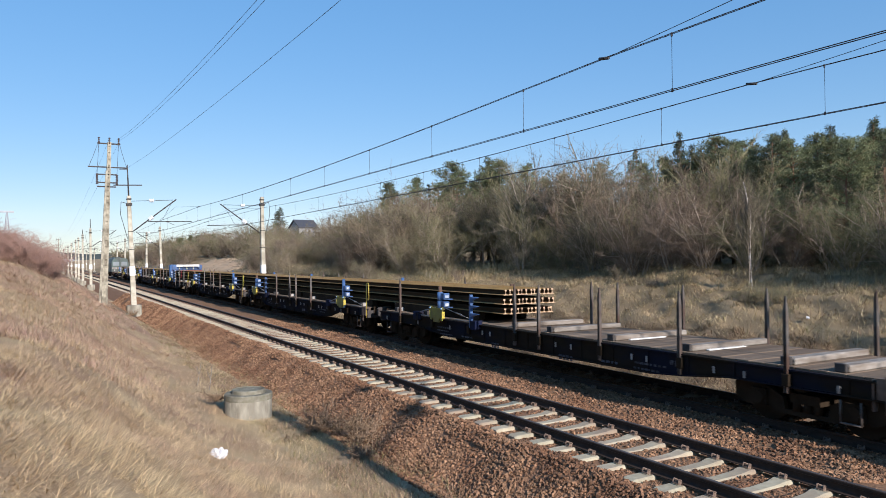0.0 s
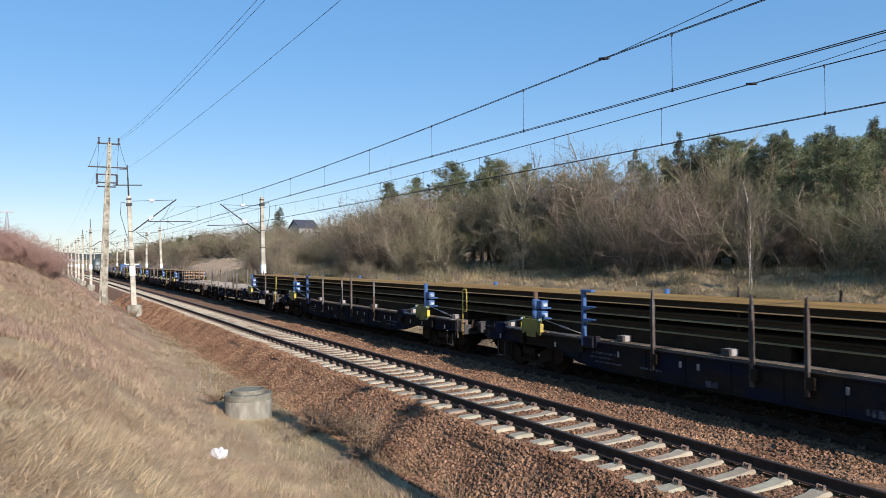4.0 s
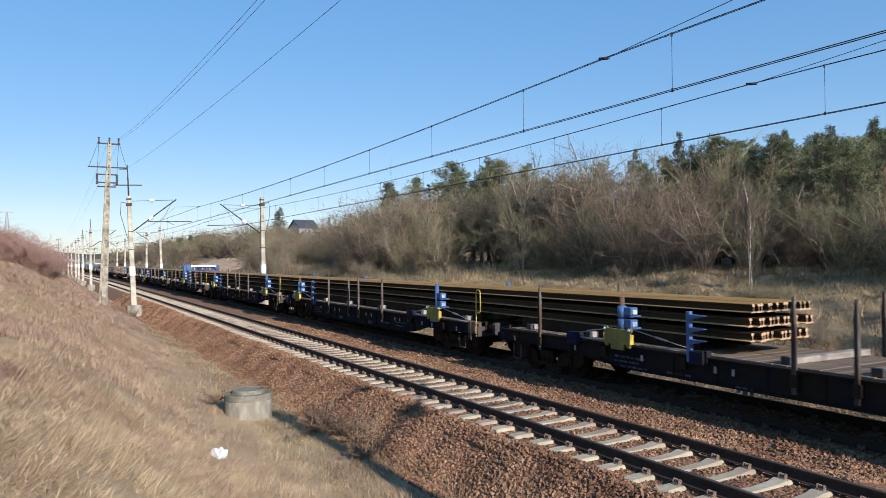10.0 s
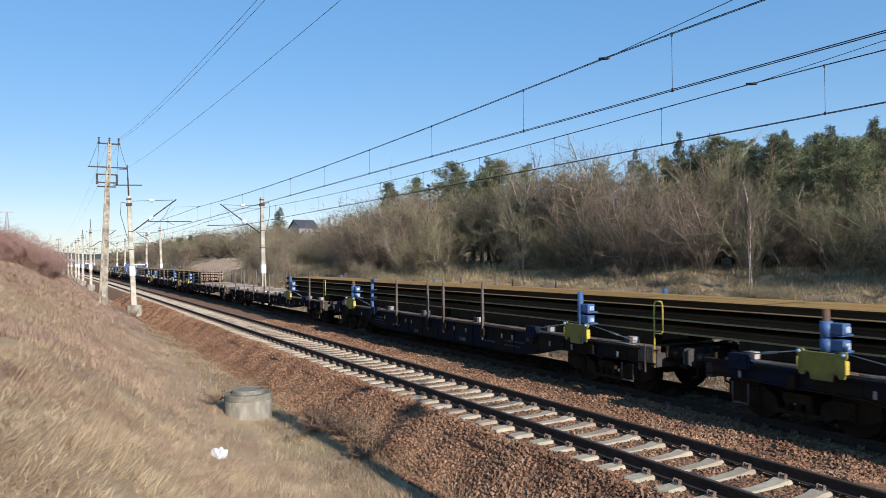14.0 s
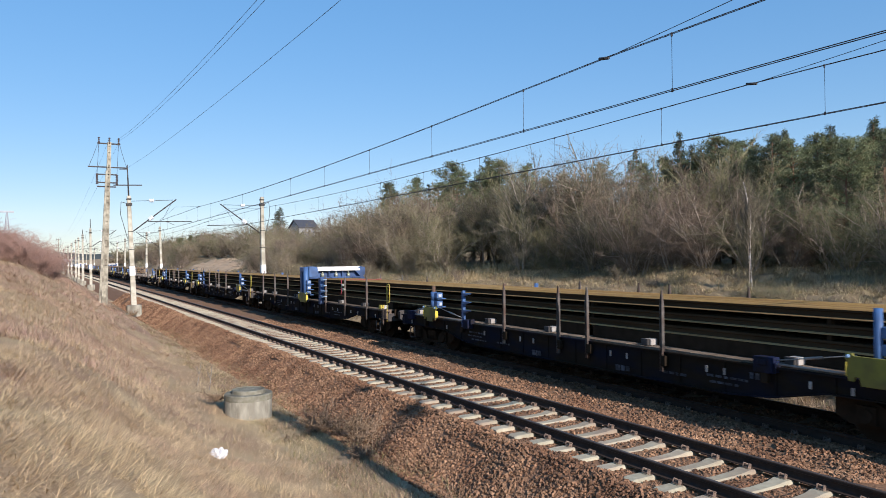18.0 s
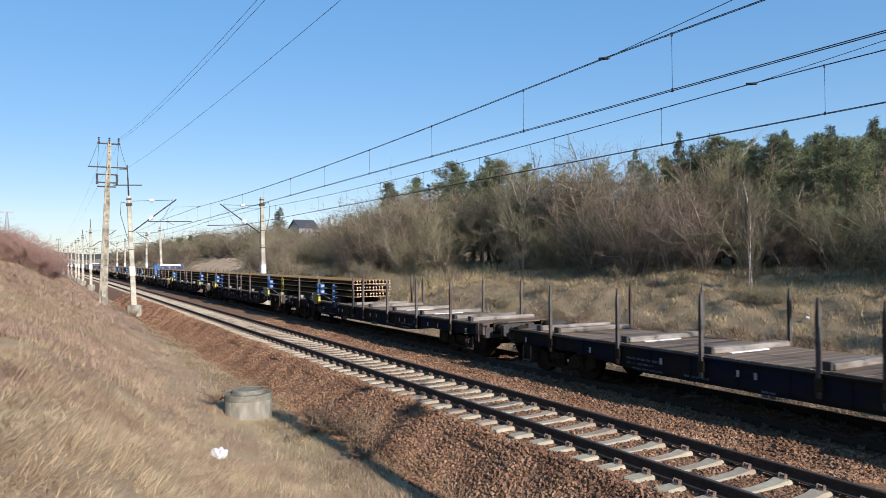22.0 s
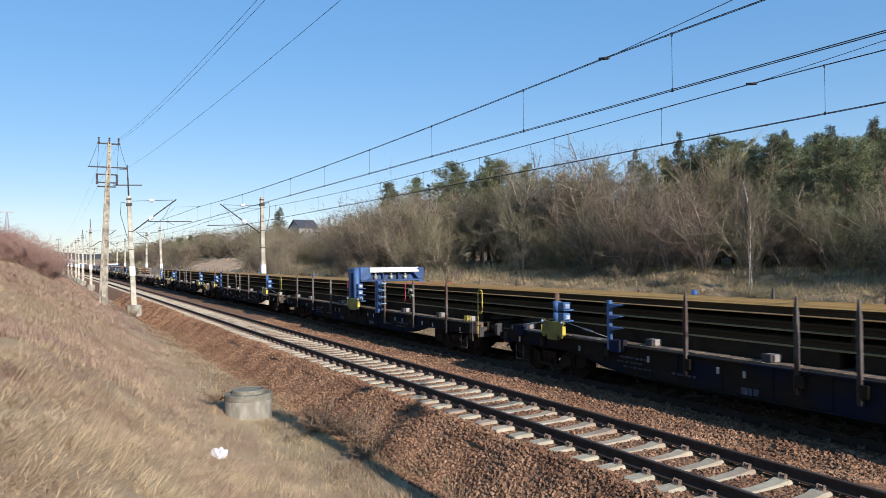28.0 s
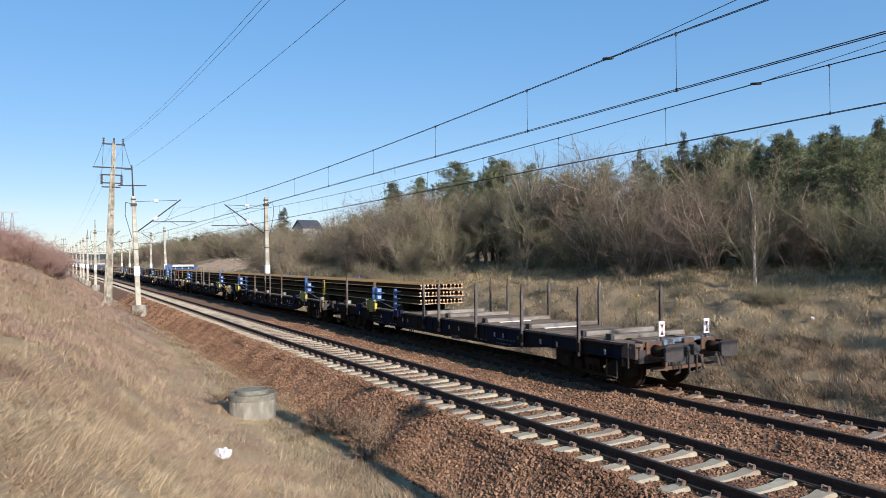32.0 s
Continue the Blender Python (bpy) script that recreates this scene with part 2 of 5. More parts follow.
def ground_z(x, y):
    """Height of the ground: near slope, ditch, formation, far bank."""
    x, y = np.asarray(x, float), np.asarray(y, float)
    far = np.clip((y - 17) / 30, 0, 1)
    lift = np.clip((y - 60) / 110, 0, 1)
    xs = [-3000, -40, -8, -4, -2.5, -1, 0, 1, 2, 3, 4, 5, 5.6]
    near = np.interp(x, xs, [3.5, 3.4, 3.0, 2.7, 2.2, 1.75, 1.35, 0.7, 0.0, -0.66, -0.95, -1.06, -1.06])
    high = np.interp(x, xs, [5.0, 4.8, 4.4, 4.0, 3.75, 3.2, 2.5, 1.85, 1.2, 0.5, -0.15, -0.7, -0.95])
    near = near + (high - near) * far * far * (3 - 2 * far)
    near = near - 0.17 * np.exp(-((x - 4.7) ** 2 + (y - 18.8) ** 2) / 1.2)
    near = near + 0.05 * wob(x, y, 2.5, 3) + 0.07 * wob(x, y, 7, 4) * np.clip(5.5 - x, 0, 1)
    bank = np.interp(x, [14.5, 15.6, 16.6, 19.0, 22.0, 26.0, 40.0, 80.0, 3000.0], [-1.0, -0.8, -0.45, 0.5, 1.6, 2.4, 3.0, 5.0, 8.0])
    bank = bank + lift * np.interp(x, [16, 20, 26, 40, 3000], [0, 0.4, 1.8, 2.6, 3.0])
    bank = bank + (0.09 * wob(x, y, 1.7, 5) + 0.05 * wob(x, y, 1.0, 8)) * np.clip(x - 15.3, 0, 1) + 0.14 * wob(x, y, 8, 6) * np.clip(x - 16.5, 0, 1)
    return np.where(x < 5.6, near, np.where(x < 14.5, -1.05 + 0.05 * np.clip(x - 5.6, 0, 1), bank))


def sheet(name, xs, ys, zfun, material):
    gx, gy = np.meshgrid(xs, ys)
    v = np.stack([gx, gy, zfun(gx, gy)], -1).reshape(-1, 3)
    nx, ny = len(xs), len(ys)
    i = (np.arange(ny - 1)[:, None] * nx + np.arange(nx - 1)).reshape(-1)
    me = from_arrays(name, v, np.stack([i, i + 1, i + 1 + nx, i + nx], -1), material)
    me.polygons.foreach_set("use_smooth", [True] * len(me.polygons))
    return new(name, me)


def spaced(*legs):
    return np.concatenate([np.arange(a, b, s) for a, b, s in legs])


gxs = np.concatenate([[-3000, -800, -250, -90, -40, -20], spaced((-12, 7, 0.25), (7, 15, 1.0), (15, 30, 0.3), (30, 60, 2)), [70, 90, 140, 250, 600, 1500, 3000]])
gys = np.concatenate([[-3000, -800, -250, -100, -60], spaced((-40, 0, 4), (0, 40, 0.35), (40, 120, 1.0), (120, 300, 5)), [320, 400, 600, 1000, 2000, 3000]])
M_HUMUS = mat("bank_thatch", (0.235, 0.175, 0.103), (0.34, 0.255, 0.15), 22.0, 0.95, bump=0.9, grain=45, big=(0.185, 0.14, 0.082), big_scale=0.8, spec=0.08)
land = sheet("ground", gxs, gys, ground_z, M_SOIL)
land.data.materials.append(M_HUMUS)
for face in land.data.polygons:
    if 14.3 < face.center.x < 70 and -60 < face.center.y < 320:
        face.material_index = 1
tagged(land, "dry straw-brown soil and thatch with mossy patches", "ground", kind="structure")

BALLAST = ([5.75, 6.2, 7.2, 7.35, 7.5, 9.9, 10.1, 10.7, 11.25, 11.75, 11.95, 13.45, 13.6, 14.1, 14.3, 15.2, 15.9], [-1.32, -0.96, -0.24, -0.205, -0.232, -0.232, -0.215, -0.30, -0.18, -0.165, -0.192, -0.192, -0.165, -0.20, -0.3, -0.75, -1.1])


def ballast_z(x, y):
    return np.interp(x, *BALLAST) + 0.07 * wob(x, y, 2.6, 12) * (x < 7.0) + np.where(np.abs(x - X1) < 1.2, 0.2, 1.0) * (0.025 * wob(x, y, 1.3, 9) + 0.03 * wob(x, y, 4.0, 10))


bed_x = spaced((5.75, 15.95, 0.17))
bed_y = np.concatenate([spaced((-60, 4, 4), (4, 60, 0.4), (60, 700, 20)), [900, 1500, 2600]])
tagged(sheet("ballast_bed", bed_x, bed_y, ballast_z, M_BED), "rust-brown crushed stone ballast under the two tracks", "ballast", kind="structure")

RAIL = [(-0.075, -0.172), (0.075, -0.172), (0.075, -0.160), (0.02, -0.142), (0.009, -0.12), (0.009, -0.06), (0.036, -0.043), (0.036, -0.008), (0.028, 0.0),
        (-0.028, 0.0), (-0.036, -0.008), (-0.036, -0.043), (-0.009, -0.06), (-0.009, -0.12), (-0.02, -0.142), (-0.075, -0.160)]


def rail_mesh(y0, y1, side, top, end, lit_top=False):
    bm = bmesh.new()
    prism(bm, RAIL, "y", y0, y1)
    me = meshed(bm, side, "rail")
    me.materials.append(top)
    me.materials.append(end)
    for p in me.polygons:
        # second test: upward head faces of load rails coloured as sunlit
        if (p.normal.z > 0.9 and p.center.z > -0.005) or (lit_top and p.normal.z > 0.3 and p.center.z > -0.1):
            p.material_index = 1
        elif abs(p.normal.y) > 0.9:
            p.material_index = 2
    return me


def sleeper_mesh(material):
    """Prestressed sleeper: two raised seats, a lower waist, sloping sides."""
    bm = bmesh.new()
    cols = []
    for x, w, z in ((-1.25, 0.115, -0.205), (-1.2, 0.13, -0.185), (-0.55, 0.13, -0.172), (-0.4, 0.115, -0.20), (0, 0.105, -0.215), (0.4, 0.115, -0.20), (0.55, 0.13, -0.172), (1.2, 0.13, -0.185), (1.25, 0.115, -0.205)):
        cols.append([bm.verts.new(c) for c in ((x, -w - 0.02, -0.36), (x, -w, z - 0.02), (x, -w + 0.025, z), (x, w - 0.025, z), (x, w, z - 0.02), (x, w + 0.02, -0.36))])
    for a, b in zip(cols, cols[1:]):
        for i in range(5):
            bm.faces.new((a[i], a[i + 1], b[i + 1], b[i]))
    bm.faces.new(cols[0])
    bm.faces.new(cols[-1][::-1])
    return meshed(bm, material, "sleeper")


def fastening_mesh():
    """Rail seat fastening: base pad and two bent spring clips with their shoulders."""
    bm = bmesh.new()
    box(bm, -0.09, 0.09, -0.08, 0.08, -0.178, -0.168)
    for s in (-1, 1):
        box(bm, s * 0.10 - 0.022, s * 0.10 + 0.022, -0.045, 0.045, -0.185, -0.125)
        for y in (-0.05, 0.05):
            tube(bm, (s * 0.15, y, -0.165), (s * 0.135, y, -0.095), 0.012, seg=5)
            tube(bm, (s * 0.135, y, -0.095), (s * 0.06, y * 0.5, -0.13), 0.012, seg=5)
        tube(bm, (s * 0.15, -0.05, -0.15), (s * 0.15, 0.05, -0.15), 0.012, seg=5)
    return meshed(bm, M_CLIP, "rail_fastening")


SLEEPER, DUSTY, FASTEN = sleeper_mesh(M_CONC), sleeper_mesh(M_CONCD), fastening_mesh()


def railway(x, phase, n_parts, words, tie):
    """A track: two rails, the near sleepers one by one, the far ones joined."""
    tr = tagged(new("track"), words, "railway track", kind="structure")
    tr.matrix_basis = pose(x, 0, 0)
    me = rail_mesh(-60, 1600, M_RUST, M_STEELTOP, M_RUST)
    for s in (-1, 1):
        part("running_rail", me, parent=tr, at=pose(s * 0.7525, 0, 0))
    v = np.array([p.co[:] for p in SLEEPER.vertices])
    f = [list(p.vertices) for p in SLEEPER.polygons]
    fv, ff = [], []
    for k in range(-40, 900):
        y = phase + 0.6 * k
        if 2.5 < y and n_parts > 0:
            n_parts -= 1
            s = part("sleeper", tie, parent=tr, at=pose(random.uniform(-0.012, 0.012), y + random.uniform(-0.01, 0.01), 0, 0, 0, random.uniform(-0.3, 0.3)))
            for q in (-1, 1):
                part("rail_fastening", FASTEN, parent=s, at=pose(q * 0.7525, 0, 0))
        elif y < 480:
            o = len(fv) * len(v)
            fv.append(v + [0, y, 0])
            ff += [[i + o for i in face] for face in f]
    part("far_sleepers", from_arrays("far_sleepers", np.concatenate(fv), ff, tie.materials[0]), parent=tr)["kind"] = "stuff"
    return tr


railway(X1, 10.236, 160, "concrete-sleepered railway track with dark rusty rails on brown ballast", SLEEPER)
railway(X2, 12.957, 110, "railway track with dusty concrete sleepers under the freight train", DUSTY)


def stones(name, n, x0, x1, y0, y1, big, words, lift=0.0, keep=None):
    """Loose broken stone: squashed, turned octahedra scattered on the bed."""
    g = np.random.default_rng(len(name) + n)
    x = g.uniform(x0, x1, n)
    y = y0 + (y1 - y0) * g.random(n) ** 1.6
    if keep is not None:
        ok = keep(x, y)
        x, y = x[ok], y[ok]
    n = len(x)
    o = np.array([(1, 0, 0), (0, 1, 0), (-1, 0, 0), (0, -1, 0), (0.25, 0.2, 0.8), (-0.2, -0.25, -0.7), (0.55, -0.6, 0.5), (-0.6, 0.5, 0.55)])
    tri = np.array([(0, 1, 4), (1, 7, 4), (1, 2, 7), (2, 4, 7), (2, 3, 4), (3, 6, 4), (3, 0, 6), (0, 4, 6), (1, 0, 5), (2, 1, 5), (3, 2, 5), (0, 3, 5)])
    a, b = g.uniform(0, 6.28, n), g.uniform(-0.9, 0.9, n)
    sc = big * g.uniform(0.55, 1.25, (n, 1, 3)) * (0.75 + 0.5 * g.random((n, 1, 1)))
    p = o[None] * sc * (1 + 0.25 * g.standard_normal((n, 8, 3)).clip(-1.5, 1.5))
    ca, sa, cb, sb = np.cos(a)[:, None], np.sin(a)[:, None], np.cos(b)[:, None], np.sin(b)[:, None]
    px, py, pz = p[..., 0], p[..., 1] * cb - p[..., 2] * sb, p[..., 1] * sb + p[..., 2] * cb
    z = np.maximum(ballast_z(x, y), ground_z(x, y)) + lift + big * g.uniform(-0.1, 0.5, n)
    v = np.stack([px * ca - py * sa + x[:, None], px * sa + py * ca + y[:, None], pz + z[:, None]], -1).reshape(-1, 3)
    f = (tri[None] + (np.arange(n) * 8)[:, None, None]).reshape(-1, 3)
    return tagged(new(name, from_arrays(name, v, f, M_STONE)), words, "ballast", kind="stuff")


def open_bed(x, y):
    """Keeps stones off the sleepers of the near track."""
    u = np.abs(((y - 10.236 + 0.3) % 0.6) - 0.3)
    return (u > 0.15) & (np.abs(np.abs(x - X1) - 0.7525) > 0.09)


stones("shoulder_ballast", 34000, 5.8, 7.5, 6, 48, 0.034, "loose rust-brown broken stones on the ballast shoulder", keep=lambda x, y: (x < 7.42) | open_bed(x, y))
stones("between_ballast", 12000, 9.95, 11.6, 6, 40, 0.034, "loose rust-brown broken stones between the tracks")
stones("cess_ballast", 15000, 7.4, 9.98, 5, 36, 0.030, "brown broken stones packed between the concrete sleepers", lift=-0.002, keep=open_bed)
stones("far_track_ballast", 15000, 11.5, 14.3, 6, 34, 0.028, "grey-brown broken stones half burying the far sleepers", lift=-0.006, keep=lambda x, y: (np.abs(np.abs(x - X2) - 0.7525) > 0.09) & ((np.abs(((y - 12.957 + 0.3) % 0.6) - 0.3) > 0.10) | (np.random.default_rng(3).random(len(x)) < 0.35)))
stones("outer_ballast", 9000, 5.8, 7.5, 46, 80, 0.055, "rust-brown broken stones on the more distant shoulder")
# ---- catenary: masts, cantilevers, wires ----


def mast_mesh(h, r0, r1):
    bm = bmesh.new()
    box(bm, -r0, r0, -r0, r0, -1.2, h, r1 / r0)
    soften(bm, 0.03)
    return bm


def ribbed(bm, p, q, n, r0, r1, seg=10):
    """An insulator: one turned body with n sheds from p to q."""
    p, q = Vector(p), Vector(q)
    d = (q - p).normalized()
    a = d.orthogonal().normalized()
    b = d.cross(a)
    rings = []
    for i in range(n):
        for k, r in ((0.0, r0), (0.15, r1), (0.5, r1 * 0.8), (0.7, r0)):
            c = p.lerp(q, (i + k) / n)
            rings.append([bm.verts.new(c + (a * math.cos(6.2832 * j / seg) + b * math.sin(6.2832 * j / seg)) * r) for j in range(seg)])
    for u, v in zip(rings, rings[1:]):
        for j in range(seg):
            bm.faces.new((u[j], u[(j + 1) % seg], v[(j + 1) % seg], v[j])).smooth = True
    bm.faces.new(rings[0])
    bm.faces.new(rings[-1])


def cantilever_mast(x, y, side, lean=0.0, tall=0.0, kit=True, base=-0.35, tops=8.0):
    """Concrete mast with a tube cantilever that reaches over one track; side: +1 reaches towards +x."""
    m = root("catenary_mast", "cream concrete overhead-line mast with steel tube cantilever beside the track", "mast", "catenary masts", pose(x, y, base, 0, lean, 0))
    h = tops - base
    part("shaft", mast_mesh(h, 0.2, 0.13), M_MAST, m)
    part("footing", boxes((-0.5, 0.5, -0.4, 0.4, -0.9, 0.2), bevel=0.05), M_WELLC, m, "grey concrete footing block")
    part("clamp_collar", boxes((-0.2, 0.2, -0.2, 0.2, h - 0.75, h - 0.55), bevel=0.015), M_DARK, m)
    part("clamp_collar", boxes((-0.17, 0.17, -0.17, 0.17, h - 0.3, h - 0.2), bevel=0.015), M_DARK, m)
    for k in (0.34, 0.52, 0.68):
        r = 0.2 - 0.07 * k + 0.012
        part("steel_ring", boxes((-r, r, -r, r, h * k - 0.025, h * k + 0.025), bevel=0.01), M_DARK, m)
    part("white_band", boxes((-0.197, 0.197, -0.197, 0.197, 2.4, 3.1), bevel=0.02), M_WHITE, m, "white painted plate round the shaft")
    if kit:
        s = side
        top, low = 7.6 - base, 5.35 - base
        part("top_stay", tubes(((s * 0.15, 0, top), (s * 3.1, 0, top + 0.05), 0.018), seg=6), M_DARK, m)
        part("diagonal_tube", tubes(((s * 0.2, 0, low), (s * 3.35, 0, top + 0.1), 0.045)), M_DARK, m)
        part("registration_arm", tubes(((s * 1.25, 0, 6.05 - base), (s * 4.4, 0, 5.98 - base), 0.03), ((s * 2.6, 0, 6.0 - base), (s * 3.15, 0, 5.72 - base), 0.014)), M_DARK, m)
        part("hanger", tubes(((s * 2.2, 0, 6.03 - base), (s * 3.1, 0, top), 0.012), seg=5), M_DARK, m)
        for k0, k1, up in ((0.36, 0.46, 0.0), (0.0, 0.0, 1.0)):
            bm = bmesh.new()
            if up:
                ribbed(bm, (s * 1.42, 0, top + 0.02), (s * 1.78, 0, top + 0.03), 3, 0.08, 0.15)
            else:
                ribbed(bm, (s * (0.2 + 3.15 * k0), 0, low + k0 * (top + 0.1 - low)), (s * (0.2 + 3.15 * k1), 0, low + k1 * (top + 0.1 - low)), 3, 0.10, 0.19)
            part("insulator", bm, M_INSUL, m, "white ribbed insulator")
        part("tension_loop", tubes(((-s * 0.1, -0.1, h - 0.6), (-s * 0.55, -0.1, h - 0.45), 0.02), ((-s * 0.55, -0.1, h - 0.45), (-s * 0.62, -0.1, h - 1.4), 0.02), ((-s * 0.62, -0.1, h - 1.4), (-s * 0.22, -0.1, h - 3.2), 0.02), seg=6), M_DARK, m)
    if tall:
        part("top_spike", tubes(((0, 0, h - 0.1), (0, 0, h + tall), 0.06, 0.04)), M_DARK, m, "thin steel extension pole")
    if tall > 2:
        part("cross_arm", boxes((-1.0, 0.95, -0.04, 0.04, h + 0.75, h + 0.83)), M_DARK, m)
        part("cross_arm", boxes((-0.55, 0.0, -0.03, 0.03, h + 1.95, h + 2.0)), M_DARK, m)
    return m


cantilever_mast(5.78, 57.5, 1, lean=-2.4, tall=2.3)
cantilever_mast(6.0, 0.0, 1)
for y, tall, kit in ((114.5, 1.3, True), (139, 0.8, False), (157, 0, False), (172, 0, True), (200, 0, False), (230, 0, True), (288, 0, True), (345, 0, True), (402, 0, True)):
    cantilever_mast(5.78, y, 1, lean=-0.5, tall=tall, kit=kit)
cantilever_mast(15.75, 58.4, -1, lean=-0.9, tops=8.35)
cantilever_mast(15.75, 117, -1, lean=-2.0, tops=8.5)
for y, kit in ((0.5, True), (136, False), (175, True), (195, False), (232, True), (290, True), (348, True)):
    cantilever_mast(15.75, y, -1, tops=8.4, kit=kit)


def hung(p, q, sag, n=14):
    p, q = Vector(p), Vector(q)
    return [p.lerp(q, i / n) - Vector((0, 0, 4 * sag * (i / n) * (1 - i / n))) for i in range(n + 1)]


def wire(bm, pts, r, seg=5):
    """One swept wire through the points."""
    prev = None
    for i, c in enumerate(pts):
        c = Vector(c)
        d = (Vector(pts[min(i + 1, len(pts) - 1)]) - Vector(pts[max(i - 1, 0)])).normalized()
        a = d.orthogonal().normalized()
        b = d.cross(a)
        cur = [bm.verts.new(c + (a * math.cos(6.2832 * j / seg) + b * math.sin(6.2832 * j / seg)) * r) for j in range(seg)]
        if prev:
            for j in range(seg):
                bm.faces.new((prev[j], prev[(j + 1) % seg], cur[(j + 1) % seg], cur[j]))
        prev = cur


def overhead_line(x, spans, words):
    """Contact wire, sagging messenger, stitch wire and droppers from support to support."""
    ln = root("overhead_line", words, "overhead wire", "overhead lines")
    for y0, y1 in spans:
        zig = 0.03 if int(y0 / 58) % 2 else -0.03
        a = bmesh.new()
        wire(a, [Vector((x + zig, y0, 5.70)), Vector((x - zig, y1, 5.70))], 0.0075)
        part("contact_wire", a, M_WIRE, ln)
        a = bmesh.new()
        wire(a, [Vector((x + zig - 0.075, y0, 5.70)), Vector((x - zig - 0.075, y1, 5.70))], 0.0075)
        part("contact_wire", a, M_WIRE, ln)
        a = bmesh.new()
        mes = [Vector((p.x, p.y, min(p.z, 6.62))) for p in hung((x + zig, y0, 6.92), (x - zig, y1, 6.92), 0.52, 24)]
        wire(a, mes, 0.0075)
        part("messenger_wire", a, M_WIRE, ln)
        a = bmesh.new()
        wire(a, [p + Vector((0.065, 0, 0.01)) for p in mes], 0.0065)
        part("messenger_wire", a, M_WIRE, ln)

        def mz(y):
            k = (y - y0) / (y1 - y0)
            return min(6.92 - 4 * 0.52 * k * (1 - k), 6.62)
        for ya, yb in ((y0, y0 + 9.6), (y1 - 9.6, y1)):
            a = bmesh.new()
            ends = sorted((ya, yb), key=lambda v: min(abs(v - y0), abs(v - y1)))
            wire(a, [Vector((x + 0.02, ends[1], mz(ends[1]))), Vector((x + 0.02, ends[0], 7.25))], 0.0065)
            part("stitch_wire", a, M_WIRE, ln)
            a = bmesh.new()
            tube(a, (x, ends[1] - 0.12, mz(ends[1]) - 0.02), (x, ends[1] + 0.12, mz(ends[1]) + 0.02), 0.028, seg=6)
            part("wire_clamp", a, M_DARK, ln)
        y = y0 + 4.0
        while y < y1 - 2:
            a = bmesh.new()
            tube(a, (x, y, 5.70), (x, y, mz(y)), 0.004, seg=4)
            tube(a, (x, y, 5.69), (x, y, 5.75), 0.018, seg=5)
            tube(a, (x, y, mz(y) - 0.04), (x, y, mz(y) + 0.02), 0.018, seg=5)
            part("dropper", a, M_WIRE, ln)
            y += 4.03
    return ln


SPANS = [(-57.5, 0), (0, 57.5), (57.5, 114.5), (114.5, 172), (172, 230), (230, 288)]
overhead_line(X1, SPANS, "overhead contact wire with sagging messenger above the near track")
overhead_line(X2, SPANS, "overhead contact wire with sagging messenger above the far track")
# ---- freight train ----
PITCH, MID = 20.662, 10.08      # wagon spacing; a wagon's origin stands MID ahead of its rear mark
STAKES = (2.35, 4.75, 7.15, 9.5, 10.6, 13.05, 15.4, 17.85)


def headway(t):
    """How far the train has run along the track at t seconds."""
    return -15.07 + 13.571 * t + 0.0052 * t * t


def sill_shape(low_z):
    bm = bmesh.new()
    web = [(-9.68, 1.06), (-9.68, 0.78), (-6.5, 0.76), (-5.4, low_z + 0.07), (-4.5, low_z), (4.5, low_z), (5.4, low_z + 0.07), (6.5, 0.76), (9.68, 0.78), (9.68, 1.06)]
    prism(bm, web, "x", -0.02, 0.02)
    box(bm, -0.09, 0.05, -9.68, 9.68, 1.05, 1.08)
    low = web[1:9]
    for (a, b), (c, d) in zip(low, low[1:]):
        prism(bm, [(a, b - 0.012), (c, d - 0.012), (c, d + 0.012), (a, b + 0.012)], "x", -0.08, 0.05)
    for y in np.arange(-8.8, 9, 1.1):
        z = np.interp(abs(y), [4.5, 5.4, 6.5], [low_z, low_z + 0.07, 0.76])
        box(bm, -0.045, 0.02, y - 0.012, y + 0.012, z, 1.05)
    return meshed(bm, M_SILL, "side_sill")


def stake_shape(h=2.36):
    bm = bmesh.new()
    z0, z1 = 0.66, h
    h_beam = [(u * 0.9, v * 0.9) for u, v in ((-0.04, -0.038), (0.04, -0.038), (0.04, -0.026), (0.012, -0.026), (0.012, 0.026), (0.04, 0.026), (0.04, 0.038), (-0.04, 0.038), (-0.04, 0.026), (-0.012, 0.026), (-0.012, -0.026), (-0.04, -0.026))]
    lo = prism(bm, h_beam, "z", z0, z1 - 0.3)
    top = [bm.verts.new((v.co.x * 0.35, v.co.y * 0.45, z1)) for v in lo[1].verts]
    rim = list(lo[1].verts)
    bm.faces.remove(lo[1])
    for i in range(12):
        bm.faces.new((rim[i], rim[(i + 1) % 12], top[(i + 1) % 12], top[i]))
    bm.faces.new(top)
    return meshed(bm, M_POST, "stanchion")


def pocket_shape():
    bm = boxes((-0.06, 0.03, -0.07, 0.07, 0.78, 1.0), bevel=0.01)
    return meshed(bm, M_UNDER, "stanchion_pocket")


def wheelset_shape():
    bm = bmesh.new()
    tube(bm, (-1.0, 0, 0.46), (1.0, 0, 0.46), 0.08, seg=8)
    for s in (-1, 1):
        tube(bm, (s * 0.68, 0, 0.46), (s * 0.715, 0, 0.46), 0.49, seg=20)
        tube(bm, (s * 0.715, 0, 0.46), (s * 0.82, 0, 0.46), 0.46, 0.455, seg=20)
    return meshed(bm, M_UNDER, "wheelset")


